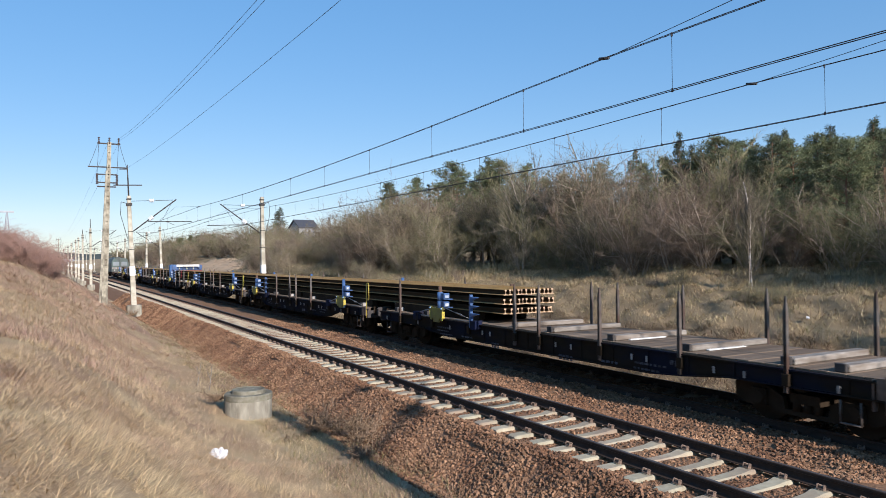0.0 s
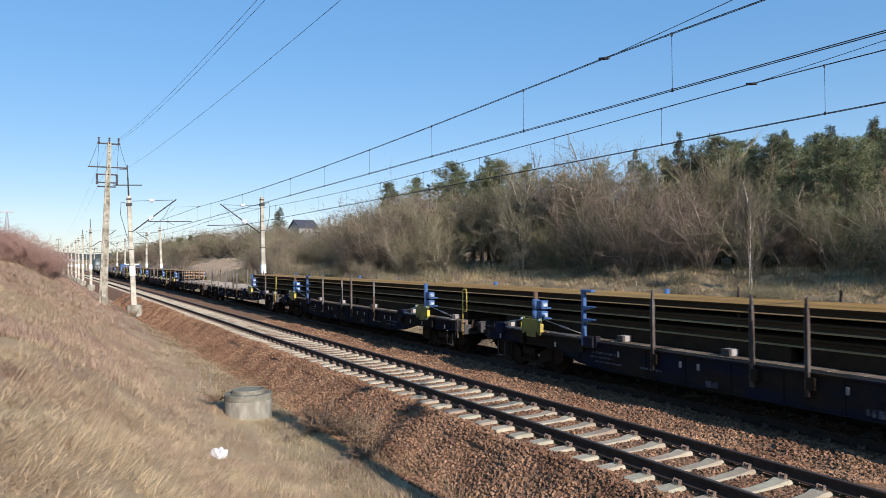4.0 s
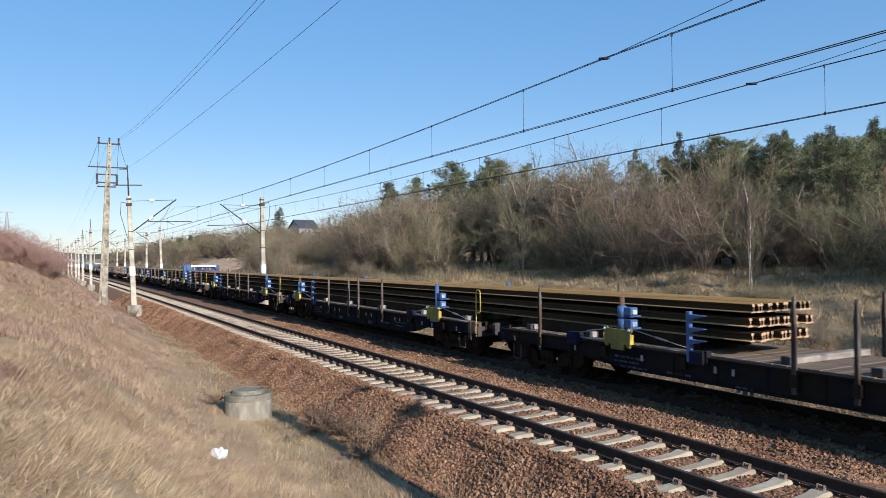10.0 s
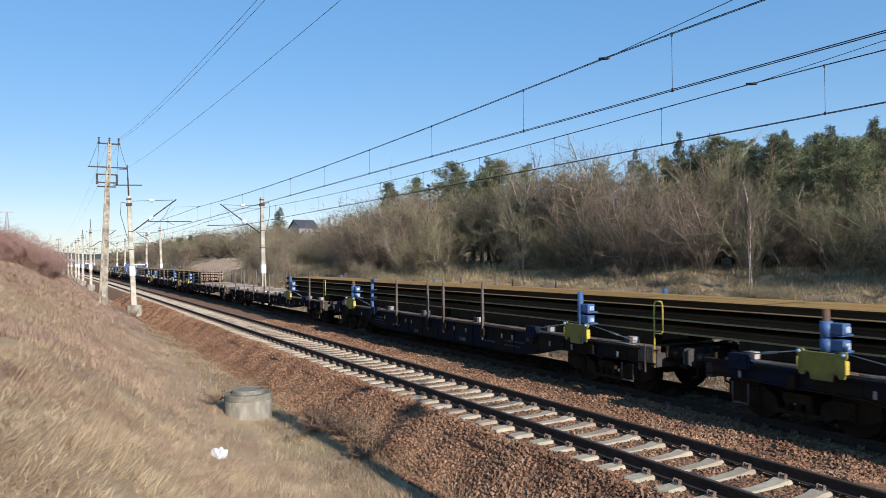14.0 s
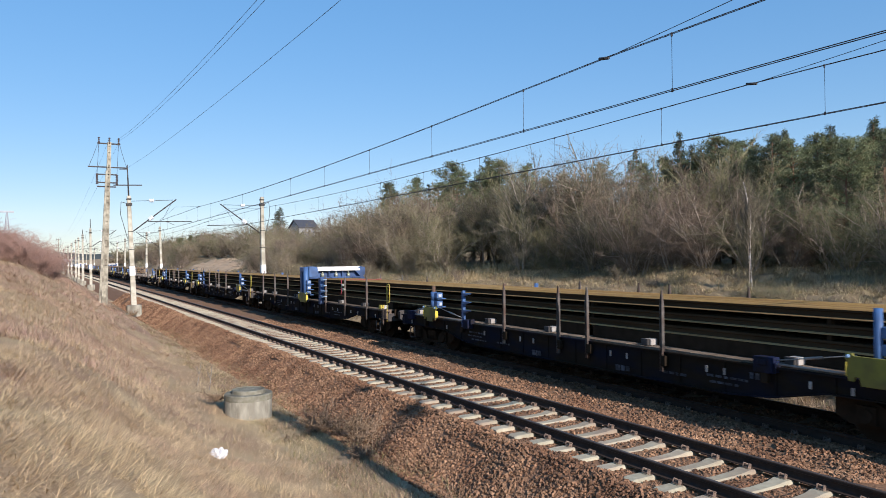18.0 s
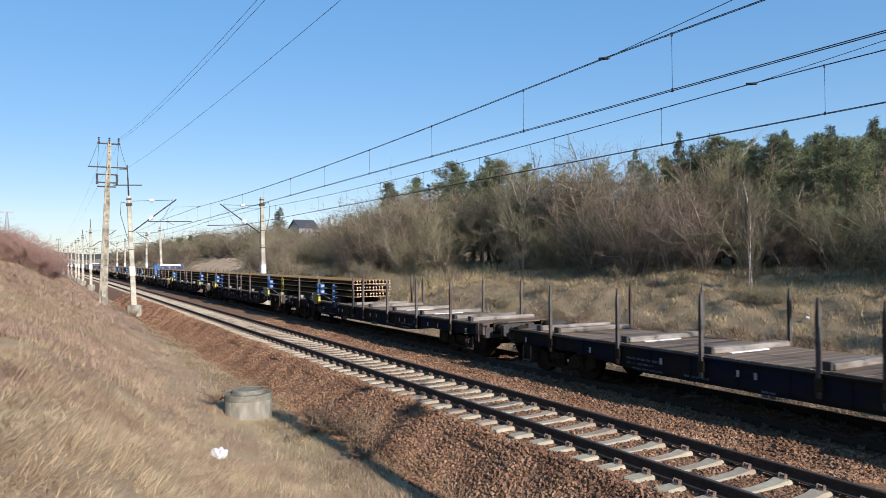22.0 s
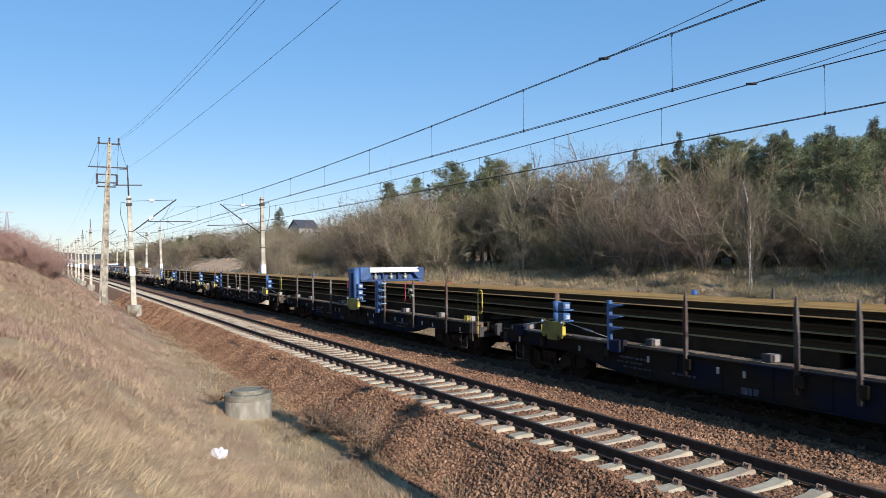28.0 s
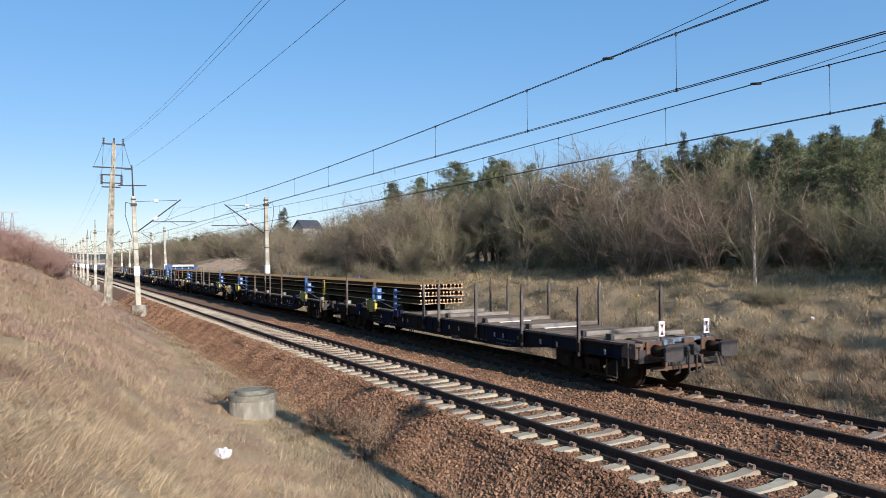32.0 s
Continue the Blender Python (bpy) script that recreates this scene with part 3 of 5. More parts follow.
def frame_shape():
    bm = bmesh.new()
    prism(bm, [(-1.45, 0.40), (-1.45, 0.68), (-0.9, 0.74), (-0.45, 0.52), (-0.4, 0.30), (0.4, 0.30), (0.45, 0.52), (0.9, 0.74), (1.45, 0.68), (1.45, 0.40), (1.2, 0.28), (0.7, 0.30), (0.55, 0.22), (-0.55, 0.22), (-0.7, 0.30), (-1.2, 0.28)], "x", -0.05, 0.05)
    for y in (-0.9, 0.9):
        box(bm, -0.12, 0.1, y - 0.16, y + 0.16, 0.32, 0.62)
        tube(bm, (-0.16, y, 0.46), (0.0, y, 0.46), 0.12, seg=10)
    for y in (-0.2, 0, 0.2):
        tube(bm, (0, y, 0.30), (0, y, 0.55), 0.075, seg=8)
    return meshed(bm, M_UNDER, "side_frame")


SILL, SILL_LOW, STAKE, POCKET, WHEELSET, BFRAME = sill_shape(0.57), sill_shape(0.45), stake_shape(), pocket_shape(), wheelset_shape(), frame_shape()
PLANK = meshed(boxes((-1.27, 1.27, -0.145, 0.145, 1.075, 1.12), bevel=0.008), M_PLANK, "deck_plank")
BEAM = meshed(boxes((-1.18, 1.18, -0.12, 0.12, 1.122, 1.245), bevel=0.02), M_BEAM, "bearer_beam")
BEAMEND = meshed(boxes((-1.25, -1.18, -0.10, 0.10, 1.122, 1.27), bevel=0.01), M_DARK, "beam_stop")
BLOCK = meshed(boxes((-1.14, 1.14, -0.11, 0.11, 1.122, 1.262), bevel=0.012), M_PALE, "packing_beam")
PLATESTRIP = meshed(boxes((-0.95, 0.2, -0.22, -0.13, 1.122, 1.145), bevel=0.004), M_WHITE, "pale_strip")
RING = meshed(boxes((-0.105, -0.085, -0.03, 0.03, 0.80, 0.93), bevel=0.006), M_PALE, "lashing_eye")
CROSS = meshed(boxes((-1.28, 1.28, -0.09, 0.09, 0.70, 1.04)), M_UNDER, "cross_member")


def cover_shape(w):
    """Yellow cover plate: bolted ears at the top corners, two small feet and a wide middle tab below."""
    a = w / 2
    half = [(a - 0.14, 1.475), (a - 0.12, 1.515), (a - 0.02, 1.515), (a, 1.495), (a, 1.42), (a - 0.03, 1.385), (a - 0.03, 1.15), (a - 0.05, 1.07), (a - 0.14, 1.07), (a - 0.165, 1.14), (a - 0.225, 1.14), (a - 0.25, 1.01)]
    bm = bmesh.new()
    prism(bm, half + [(-u, v) for u, v in half[::-1]], "x", -0.02, 0.02)
    soften(bm, 0.006)
    box(bm, 0.02, 0.10, -a + 0.05, a - 0.05, 1.44, 1.46)
    for y in (-0.16, 0.16):
        box(bm, 0.02, 0.05, y - 0.02, y + 0.02, 1.16, 1.44)
    return meshed(bm, M_YEL, "cover_plate")


COVER, COVER2 = cover_shape(0.88), cover_shape(1.2)
# Sunlit glint along the cover edges, put in as brighter yellow.
EDGE = meshed(boxes((-0.035, 0.07, -0.012, 0.012, 1.15, 1.37), bevel=0.006), M_YEL2, "cover_edge")
EARBOLT = meshed(tubes(((-0.045, 0, 1.465), (-0.018, 0, 1.465), 0.03), ((-0.06, 0, 1.465), (-0.045, 0, 1.465), 0.016), seg=8), M_LBLUE, "ear_bolt")


def cover(w, shape, wide, x, y, turn):
    """A cover plate with folded edges painted as if sunlit and the bolts in its ears."""
    c = part("cover_plate", shape, parent=w, at=pose(x, y, 0, 0, 0, turn), label="olive-yellow painted cover plate")
    if turn == 0:
        for s in (-1, 1):
            part("cover_edge", EDGE, parent=c, at=pose(0, s * (wide / 2 - 0.022), 0), label="folded edge in brighter yellow standing for sunlight")
            part("ear_bolt", EARBOLT, parent=c, at=pose(0, s * (wide / 2 - 0.055), 0), label="pale blue bolt head")


def holding_block(h):
    bm = boxes((-0.10, 0.11, -0.31, -0.06, 0, h * 0.68), (-0.07, 0.26, -0.27, -0.11, -0.04, 0), bevel=0.012)
    return meshed(bm, M_BLUE, "holding_block")


HBLOCK = holding_block(0.27)
FPLATE = meshed(boxes((-0.06, 0.07, -0.335, -0.308, 0.03, 0.135), bevel=0.006), M_PLATE, "face_plate")


def block_stack(w, x, y, z0, n, pitch, turn=0):
    """Holding blocks one above the other, each with its pale end plate."""
    for i in range(n):
        b = part("holding_block", HBLOCK, parent=w, at=pose(x, y, z0 + i * pitch), label="blue holding block")
        part("face_plate", FPLATE, parent=b, label="pale end plate")


POSTTALL = meshed(tubes(((0, 0, 1.0), (0, 0, 2.24), 0.068), seg=12), M_BLUE, "clamp_post")
POSTCLAMP = meshed(tubes(((0, 0, 1.44), (0, 0, 1.69), 0.10), ((0, 0, 1.72), (0, 0, 1.98), 0.10), ((0, 0, 1.69), (0, 0, 1.72), 0.075), seg=12), M_BLUE, "clamp_drum")
POSTCORE = meshed(tubes(((0, 0, 1.0), (0, 0, 2.18), 0.06), seg=10), M_RUSTPOST, "clamp_core")
STAYS = meshed(tubes(((0, 0.36, 1.46), (0.06, 1.85, 1.20), 0.011), ((0, -0.36, 1.46), (0.06, -1.85, 1.20), 0.011), ((0.024, 0.95, 1.357), (0.036, 1.25, 1.305), 0.026), ((0.024, -0.95, 1.357), (0.036, -1.25, 1.305), 0.026), ((0.05, 0.5, 1.14), (0.05, 1.8, 1.14), 0.022), ((0.05, -0.5, 1.14), (0.05, -1.8, 1.14), 0.022), seg=6), M_PALE, "stay_rod")
ANCHOR = meshed(boxes((-0.08, 0.14, -0.20, 0.20, 0.96, 1.25), (-0.11, -0.08, -0.09, 0.09, 1.10, 1.21), (-0.05, 0.10, -0.25, -0.20, 0.98, 1.16), bevel=0.012), M_NAVY, "rod_anchor")


def comb_shape(top, arms):
    """Blue upright with support arms that point to the rear."""
    bm = bmesh.new()
    box(bm, -0.05, 0.05, -0.045, 0.045, 0.95, top)
    for z in arms:
        prism(bm, [(-0.045, z), (-0.40, z + 0.085), (-0.40, z + 0.10), (-0.045, z + 0.11)], "x", -0.05, 0.05)
    if top > 2.1:
        box(bm, -0.07, 0.07, -0.34, 0.05, top - 0.06, top)
    soften(bm, 0.008)
    return meshed(bm, M_BLUE, "comb_upright")


COMB, COMB_SPIKED, COMB_SHORT = comb_shape(2.30, (1.50, 1.80)), comb_shape(2.08, (1.38, 1.64, 1.90)), comb_shape(1.97, (1.3, 1.54, 1.80))
COMBBASE = meshed(boxes((-0.11, 0.12, -0.40, -0.05, 0.92, 1.19), (-0.13, 0.13, -0.42, -0.39, 0.94, 1.21), bevel=0.015), M_NAVY, "upright_foot")


def hoop_shape():
    pts = [Vector(p) for p in ((0, 0.0, 0.7), (0, 0.0, 2.05), (0, -0.04, 2.12), (0, -0.2, 2.12), (0, -0.24, 2.05), (0, -0.24, 1.5), (0, -0.2, 1.44), (0, -0.02, 1.44))]
    bm = bmesh.new()
    for a, b in zip(pts, pts[1:]):
        tube(bm, a, b, 0.016, seg=6)
    return meshed(bm, M_YEL2, "hand_hoop")


HOOP = hoop_shape()


def buffer_shapes():
    bm = bmesh.new()
    tube(bm, (0, 0, 0.98), (0, 0.36, 0.98), 0.13, 0.115, seg=14)
    box(bm, -0.17, 0.17, -0.02, 0.03, 0.81, 1.15)
    a = meshed(bm, M_UNDER, "buffer")
    bm = bmesh.new()
    tube(bm, (0, 0.36, 0.98), (0, 0.58, 0.98), 0.085, seg=12)
    prism(bm, [(-0.27, 0.84), (-0.27, 1.12), (-0.2, 1.16), (0.2, 1.16), (0.27, 1.12), (0.27, 0.84), (0.2, 0.80), (-0.2, 0.80)], "y", 0.57, 0.62)
    return a, meshed(bm, M_DARK, "buffer_head")


BUFFER, BUFHEAD = buffer_shapes()
HOSE = meshed(tubes(((0, 0, 0.86), (0, 0.22, 0.8), 0.025), ((0, 0.22, 0.8), (0, 0.3, 0.5), 0.025), ((0, 0.3, 0.5), (0.08, 0.2, 0.42), 0.025), seg=6), M_DARK, "brake_hose")
HOOK = meshed(boxes((-0.12, 0.12, 0, 0.3, 0.92, 1.04), (-0.05, 0.05, 0.25, 0.42, 0.86, 1.1), (-0.14, -0.1, 0.3, 0.36, 0.45, 0.95), (0.1, 0.14, 0.3, 0.36, 0.45, 0.95), bevel=0.012), M_DARK, "coupling_hook")
HEADSTOCK = meshed(boxes((-1.31, 1.31, -0.09, 0.09, 0.70, 1.0), (-0.45, 0.45, -0.14, 0.1, 0.6, 1.08), bevel=0.015), M_DARK, "headstock")
ENDBOX = meshed(boxes((-0.12, 0.12, -0.24, 0.14, 0.80, 1.14), (-0.13, -0.12, -0.10, 0.06, 0.86, 1.06), (-0.14, -0.11, -0.03, 0.0, 0.58, 1.18), (-0.08, 0.02, 0.2, 0.24, 0.6, 1.1), bevel=0.012), M_GREYBOX, "end_box")
STEP = meshed(tubes(((0, 0, 0.7), (0, 0, 0.32), 0.018), ((0, 0.34, 0.7), (0, 0.34, 0.32), 0.018), ((0, 0, 0.32), (0, 0.34, 0.32), 0.022), seg=6), M_POST, "foot_step")


def marking(wagon, r, z, w, h, x=-1.352):
    """Plain paint bars in place of stencilled wagon lettering."""
    bm = bmesh.new()
    y = r - MID - w / 2
    while y < r - MID + w / 2:
        step = random.uniform(0.05, 0.16)
        box(bm, x, x + 0.006, y, y + step, z + random.uniform(0, 0.15) * h, z + h)
        y += step + random.uniform(0.02, 0.06)
    part("stencil_bar", bm, M_STENCIL, wagon, "faded white stencilled bar")


def wagon(name, label, stakes, open_deck, clamps=(), combs=(), beams=(), blocks=(), fillers=(), hoop=True, spiked=False):
    w = root(name, label, "flat wagon", "wagons of the train")
    for s in (-1, 1):
        part("side_sill", SILL if open_deck else SILL_LOW, parent=w, at=pose(s * 1.29, 0, 0, 0, 0, 0 if s < 0 else 180))
        for r in stakes:
            part("stanchion", STAKE, parent=w, at=pose(s * 1.385, r - MID, 0))
        for r in STAKES:
            part("stanchion_pocket", POCKET, parent=w, at=pose(s * 1.37, r - MID, 0))
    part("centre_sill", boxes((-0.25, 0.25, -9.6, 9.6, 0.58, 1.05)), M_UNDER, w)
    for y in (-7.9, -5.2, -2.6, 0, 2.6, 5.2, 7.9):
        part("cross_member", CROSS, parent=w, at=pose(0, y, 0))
    if open_deck:
        for r in np.arange(0.9, 19.4, 0.305):
            part("deck_plank", PLANK, parent=w, at=pose(0, r - MID, random.uniform(-0.006, 0.004)))
    else:
        part("deck_planks", boxes(*[(-1.27, 1.27, r - MID - 0.145, r - MID + 0.145, 1.075, 1.12 + random.uniform(-0.006, 0.004)) for r in np.arange(0.9, 19.4, 0.305)]), M_PLANK, w)["kind"] = "stuff"
    for r in (1.5, 3.2, 3.9, 5.6, 6.1, 8.2, 8.8, 11.8, 12.3, 14.2, 16.4, 18.9):
        part("lashing_eye", RING, parent=w, at=pose(-1.29, r - MID + random.uniform(-0.1, 0.1), 0))
    for s in (-1, 1):
        b = part("bogie", boxes((-1.1, 1.1, -0.28, 0.28, 0.45, 0.62), (-0.3, 0.3, -0.3, 0.3, 0.6, 0.7)), M_UNDER, w, at=pose(0, s * 7.88, 0))
        for q in (-1, 1):
            part("side_frame", BFRAME, parent=b, at=pose(q * 1.02, 0, 0, 0, 0, 0 if q < 0 else 180))
            part("wheelset", WHEELSET, parent=b, at=pose(0, q * 0.9, 0))
        part("headstock", HEADSTOCK, parent=w, at=pose(0, s * 9.6, 0))
        turn = 0 if s > 0 else 180
        for q in (-1, 1):
            u = part("buffer", BUFFER, parent=w, at=pose(q * 0.875, s * 9.69, 0, 0, 0, turn))
            part("buffer_head", BUFHEAD, parent=u)
            part("brake_hose", HOSE, parent=w, at=pose(q * 0.38, s * 9.69, 0, 0, 0, turn))
        part("coupling_hook", HOOK, parent=w, at=pose(0, s * 9.69, 0, 0, 0, turn))
    part("end_box", ENDBOX, parent=w, at=pose(-1.27, -9.42, 0), label="rusty grey box at the wagon corner")
    for y in (-9.0, 8.7):
        part("foot_step", STEP, parent=w, at=pose(-1.33, y, 0))
    part("brake_cylinder", tubes(((-0.7, -0.6, 0.72), (-0.7, 0.1, 0.72), 0.17), ((-0.7, 0.1, 0.72), (-0.7, 1.6, 0.72), 0.03), seg=12), M_UNDER, w)
    for r, kind in clamps:
        for s in (-1, 1):
            at = pose(s * 1.42, r - MID, 0)
            if kind == "tall":
                part("clamp_post", POSTTALL, parent=w, at=at, label="round blue steel post")
            else:
                part("clamp_core", POSTCORE, parent=w, at=at, label="rusty steel core")
                part("clamp_drum", POSTCLAMP, parent=w, at=at, label="blue drums round the post")
            if s < 0:
                block_stack(w, -1.36, r - MID, 1.50, 2, 0.27)
            cover(w, COVER, 0.88, s * 1.57, r - MID, 0 if s < 0 else 180)
        part("stay_rod", STAYS, parent=w, at=pose(-1.40, r - MID, 0), label="pale steel tie rods")
        for q in ((-2.05, 2.05) if r > 4 else (2.05,)) if kind == "tall" else (1.75,):
            part("rod_anchor", ANCHOR, parent=w, at=pose(-1.36, r + q - MID, 0), label="dark blue anchor box of the tie rods")
    for r in combs:
        part("comb_upright", COMB_SHORT if open_deck else COMB_SPIKED if spiked else COMB, parent=w, at=pose(-1.40, r - MID, 0), label="blue upright with rearward support arms")
        part("upright_foot", COMBBASE, parent=w, at=pose(-1.38, r - MID, 0), label="grimy navy steel foot")
        if not open_deck:
            part("clamp_post", POSTTALL, parent=w, at=pose(1.40, r - MID, 0), label="round blue steel post")
    # Dark boxes added to keep the gap under the load black.
    for y0, y1 in fillers:
        for x in (-0.8, 0.8):
            part("load_bench", boxes((x - 0.12, x + 0.12, y0 - MID, y1 - MID, 1.122, 1.41), bevel=0.01), M_UNDER, w, "dark filler box added in the gap under the rails")
    for r in beams:
        part("bearer_beam", BEAM, parent=w, at=pose(0.05, r - MID, 0, 0, 0, random.uniform(-1.5, 1.5)), label="pale weathered bearer beam across the deck")
        part("beam_stop", BEAMEND, parent=w, at=pose(0.05, r - MID, 0))
    for r in beams[2:4]:
        part("pale_strip", PLATESTRIP, parent=w, at=pose(0.2, r - MID, 0), label="white strip along the foot of the beam")
    for r in blocks:
        part("packing_beam", BLOCK, parent=w, at=pose(0.03, r - MID, 0, 0, 0, random.uniform(-1.5, 1.5)), label="pale packing beam under the rails")
        part("beam_stop", BEAMEND, parent=w, at=pose(0.05, r - MID, 0))
    if hoop:
        part("hand_hoop", HOOP, parent=w, at=pose(-1.34, 0.42 - MID, 0), label="yellow tubular hand hoop")
    for r, z, a, h in ((5.6, 0.72, 0.9, 0.05), (5.7, 0.60, 0.7, 0.05), (6.9, 0.62, 0.6, 0.06), (8.4, 0.5, 0.4, 0.13), (14.6, 0.80, 0.9, 0.05), (14.7, 0.70, 0.7, 0.04), (14.5, 0.60, 0.8, 0.04), (13.2, 0.62, 0.6, 0.05), (11.6, 0.48, 0.3, 0.14), (4.9, 0.80, 0.3, 0.12)):
        marking(w, r, z, a, h)
    return w


ALL = set(STAKES)
first = wagon("flat_wagon", "grimy blue flat wagon, plank deck empty ahead of the rails", [2.35, 9.5, 10.6, 13.05, 15.4, 17.85], True, [(5.29, "tall")], (), (18.6, 17.85, 15.4, 13.05, 10.6, 9.0), (1.6, 3.3, 8.2), [(0.8, 7.4)])
inner = wagon("flat_wagon", "grimy blue flat wagon carrying long rails between steel stanchions", [7.2, 9.57, 10.66, 13.1], False, [(17.19, "clamp"), (2.72, "tall")], (15.3,), (), (1.4, 4.4, 7.9, 11.4, 14.3, 18.9), [(0.8, 9.9), (10.2, 19.3)])
spiked = wagon("flat_wagon", "grimy blue flat wagon carrying long rails behind a spiked blue upright", [7.2, 9.57, 10.66, 13.1], False, [(17.19, "clamp"), (2.72, "tall")], (15.3,), (), (1.4, 4.4, 7.9, 11.4, 14.3, 18.9), [(0.8, 9.9), (10.2, 19.3)], spiked=True)
middle = wagon("flat_wagon", "grimy blue flat wagon with a blue portal clamp over its rails", [2.27, 4.65, 7.05, 12.95, 15.4, 17.85], False, (), (), (), (1.3, 3.2, 5.9, 12.4, 16.6, 18.8), [(0.8, 9.0), (11.2, 19.3)])
last = wagon("flat_wagon", "grimy blue flat wagon with empty plank deck behind the rail ends", [2.35, 4.75, 7.15, 9.5, 10.6, 17.85], True, [(14.76, "clamp")], (12.88,), (1.5, 2.5, 4.75, 7.0, 9.3, 10.9), (16.2, 18.6), [(13.2, 19.3)], False)


def portal(w):
    """The portal clamp: blue posts, a truss across the load with a white plate on its rear face, wide yellow covers."""
    y = 9.95 - MID
    c = 9.65 - MID              # line of the truss
    # posts and truss take the darker blue that has shade painted in
    part("portal_post", boxes((-0.13, 0.13, -0.14, 0.14, 1.0, 2.55), bevel=0.03), M_SHADEBLUE, w, "blue box-section portal post", at=pose(-1.42, y + 0.28, 0))
    part("portal_post", boxes((-0.13, 0.13, -0.14, 0.14, 1.0, 2.2), bevel=0.03), M_SHADEBLUE, w, "blue box-section portal post", at=pose(1.48, c, 0))
    for q in (-2.30, -2.46):
        part("portal_post", boxes((-0.09, 0.09, -0.07, 0.07, 1.0, 2.25), bevel=0.02), M_SHADEBLUE, w, "slim blue portal post", at=pose(-1.42, y + q, 0))
    for s in (-1, 1):
        cover(w, COVER2, 1.2, s * 1.64, y - 0.3, 0 if s < 0 else 180)
    part("clamp_post", tubes(((0, 0, 1.0), (0, 0, 2.74), 0.13), seg=14), M_BLUE, w, "round blue post", at=pose(-1.46, c + 0.02, 0))
    block_stack(w, -1.42, c, 1.38, 3, 0.26)
    for z in (1.3, 1.56, 1.82, 2.08):
        bm = bmesh.new()
        prism(bm, [(-2.6, z), (-2.95, z + 0.07), (-2.95, z + 0.09), (-2.6, z + 0.1)], "x", -1.5, -1.34)
        part("support_arm", bm, M_LBLUE, w, "pale blue support arm", at=pose(0, y, 0))
    bm = bmesh.new()
    box(bm, -1.30, 1.50, c - 0.10, c + 0.12, 2.56, 2.73)
    box(bm, -1.34, 1.58, c - 0.13, c + 0.13, 2.155, 2.235)
    box(bm, -1.30, 1.50, c + 0.09, c + 0.11, 2.23, 2.57)
    prism(bm, [(1.62, 2.33), (1.62, 2.70), (1.34, 2.73), (1.06, 2.55), (1.34, 2.235), (1.5, 2.235)], "y", c - 0.15, c + 0.15)
    for x in (-0.30, 0.42):
        box(bm, x - 0.03, x + 0.03, c - 0.10, c + 0.10, 2.23, 2.57)
    soften(bm, 0.012)
    part("portal_beam", bm, M_SHADEBLUE, w, "blue truss beam across the load")
    bm = bmesh.new()
    prism(bm, [(-1.36, 2.22), (-1.36, 2.76), (-1.02, 2.75), (-0.90, 2.66), (-0.86, 2.50), (-0.92, 2.32), (-1.05, 2.22)], "y", c - 0.16, c + 0.15)
    soften(bm, 0.02)
    part("beam_head", bm, M_BLUE, w, "rounded blue casing at the beam end")
    part("tie_beam", boxes((-1.56, -1.28, c + 0.1, y + 0.44, 2.50, 2.72), bevel=0.02), M_BLUE, w, "blue box joining the posts")
    part("bolt_row", boxes(*[(-1.45 + 0.24 * k, -1.40 + 0.24 * k, c - 0.02, c + 0.03, 2.73, 2.78) for k in range(12)]), M_DARK, w, "dark bolts on the beam")
    bm = bmesh.new()
    prism(bm, [(c - 0.175, 2.545), (c - 0.155, 2.53), (c - 0.105, 2.725), (c - 0.125, 2.735)], "x", -0.92, 1.33)
    part("beam_plate", bm, M_WHITE, w, "bright white plate along the beam")
    for x in (-0.62, 0.10, 0.76):
        part("gas_bottle", tubes(((x, c - 0.02, 2.235), (x, c - 0.02, 2.40), 0.08), ((x, c - 0.02, 2.40), (x, c - 0.02, 2.50), 0.05, 0.03), seg=10), M_BOTTLE, w, "small greenish cylinder in the beam")
    for r in (11.75, 6.0):
        part("red_strap", tubes(((-1.0, r - MID + 0.04, 2.17), (-1.02, r - MID + 0.03, 1.95), 0.013), ((-1.02, r - MID + 0.03, 1.95), (-1.02, r - MID, 1.7), 0.013), ((-1.02, r - MID, 1.7), (-1.03, r - MID + 0.05, 1.48), 0.013), ((-1.0, r - MID + 0.04, 2.16), (0.7, r - MID, 2.157), 0.007), ((0.7, r - MID, 2.157), (0.95, r - MID - 0.03, 2.165), 0.018), seg=6), M_RED, w, "red lashing strap over the load")
    for r, z in ((4.72, 1.98), (4.60, 1.80)):
        part("ratchet_lever", tubes(((-1.47, r - MID - 0.12, z), (-1.47, r - MID + 0.12, z + 0.02), 0.045, 0.03), ((-1.47, r - MID + 0.08, z), (-1.47, r - MID + 0.12, z - 0.12), 0.03), seg=7), M_BOTTLE, w, "grey-green ratchet lever hanging on a stanchion")
    part("tool_box", boxes((-1.24, -1.06, 1.22 - MID, 1.42 - MID, 1.122, 1.28), (-1.22, -1.08, 1.20 - MID, 1.22 - MID, 1.16, 1.24), bevel=0.012), M_YEL2, w, "small yellow box on the deck")


portal(middle)
MASTERS = [first, inner, inner, middle, spiked, spiked, last]


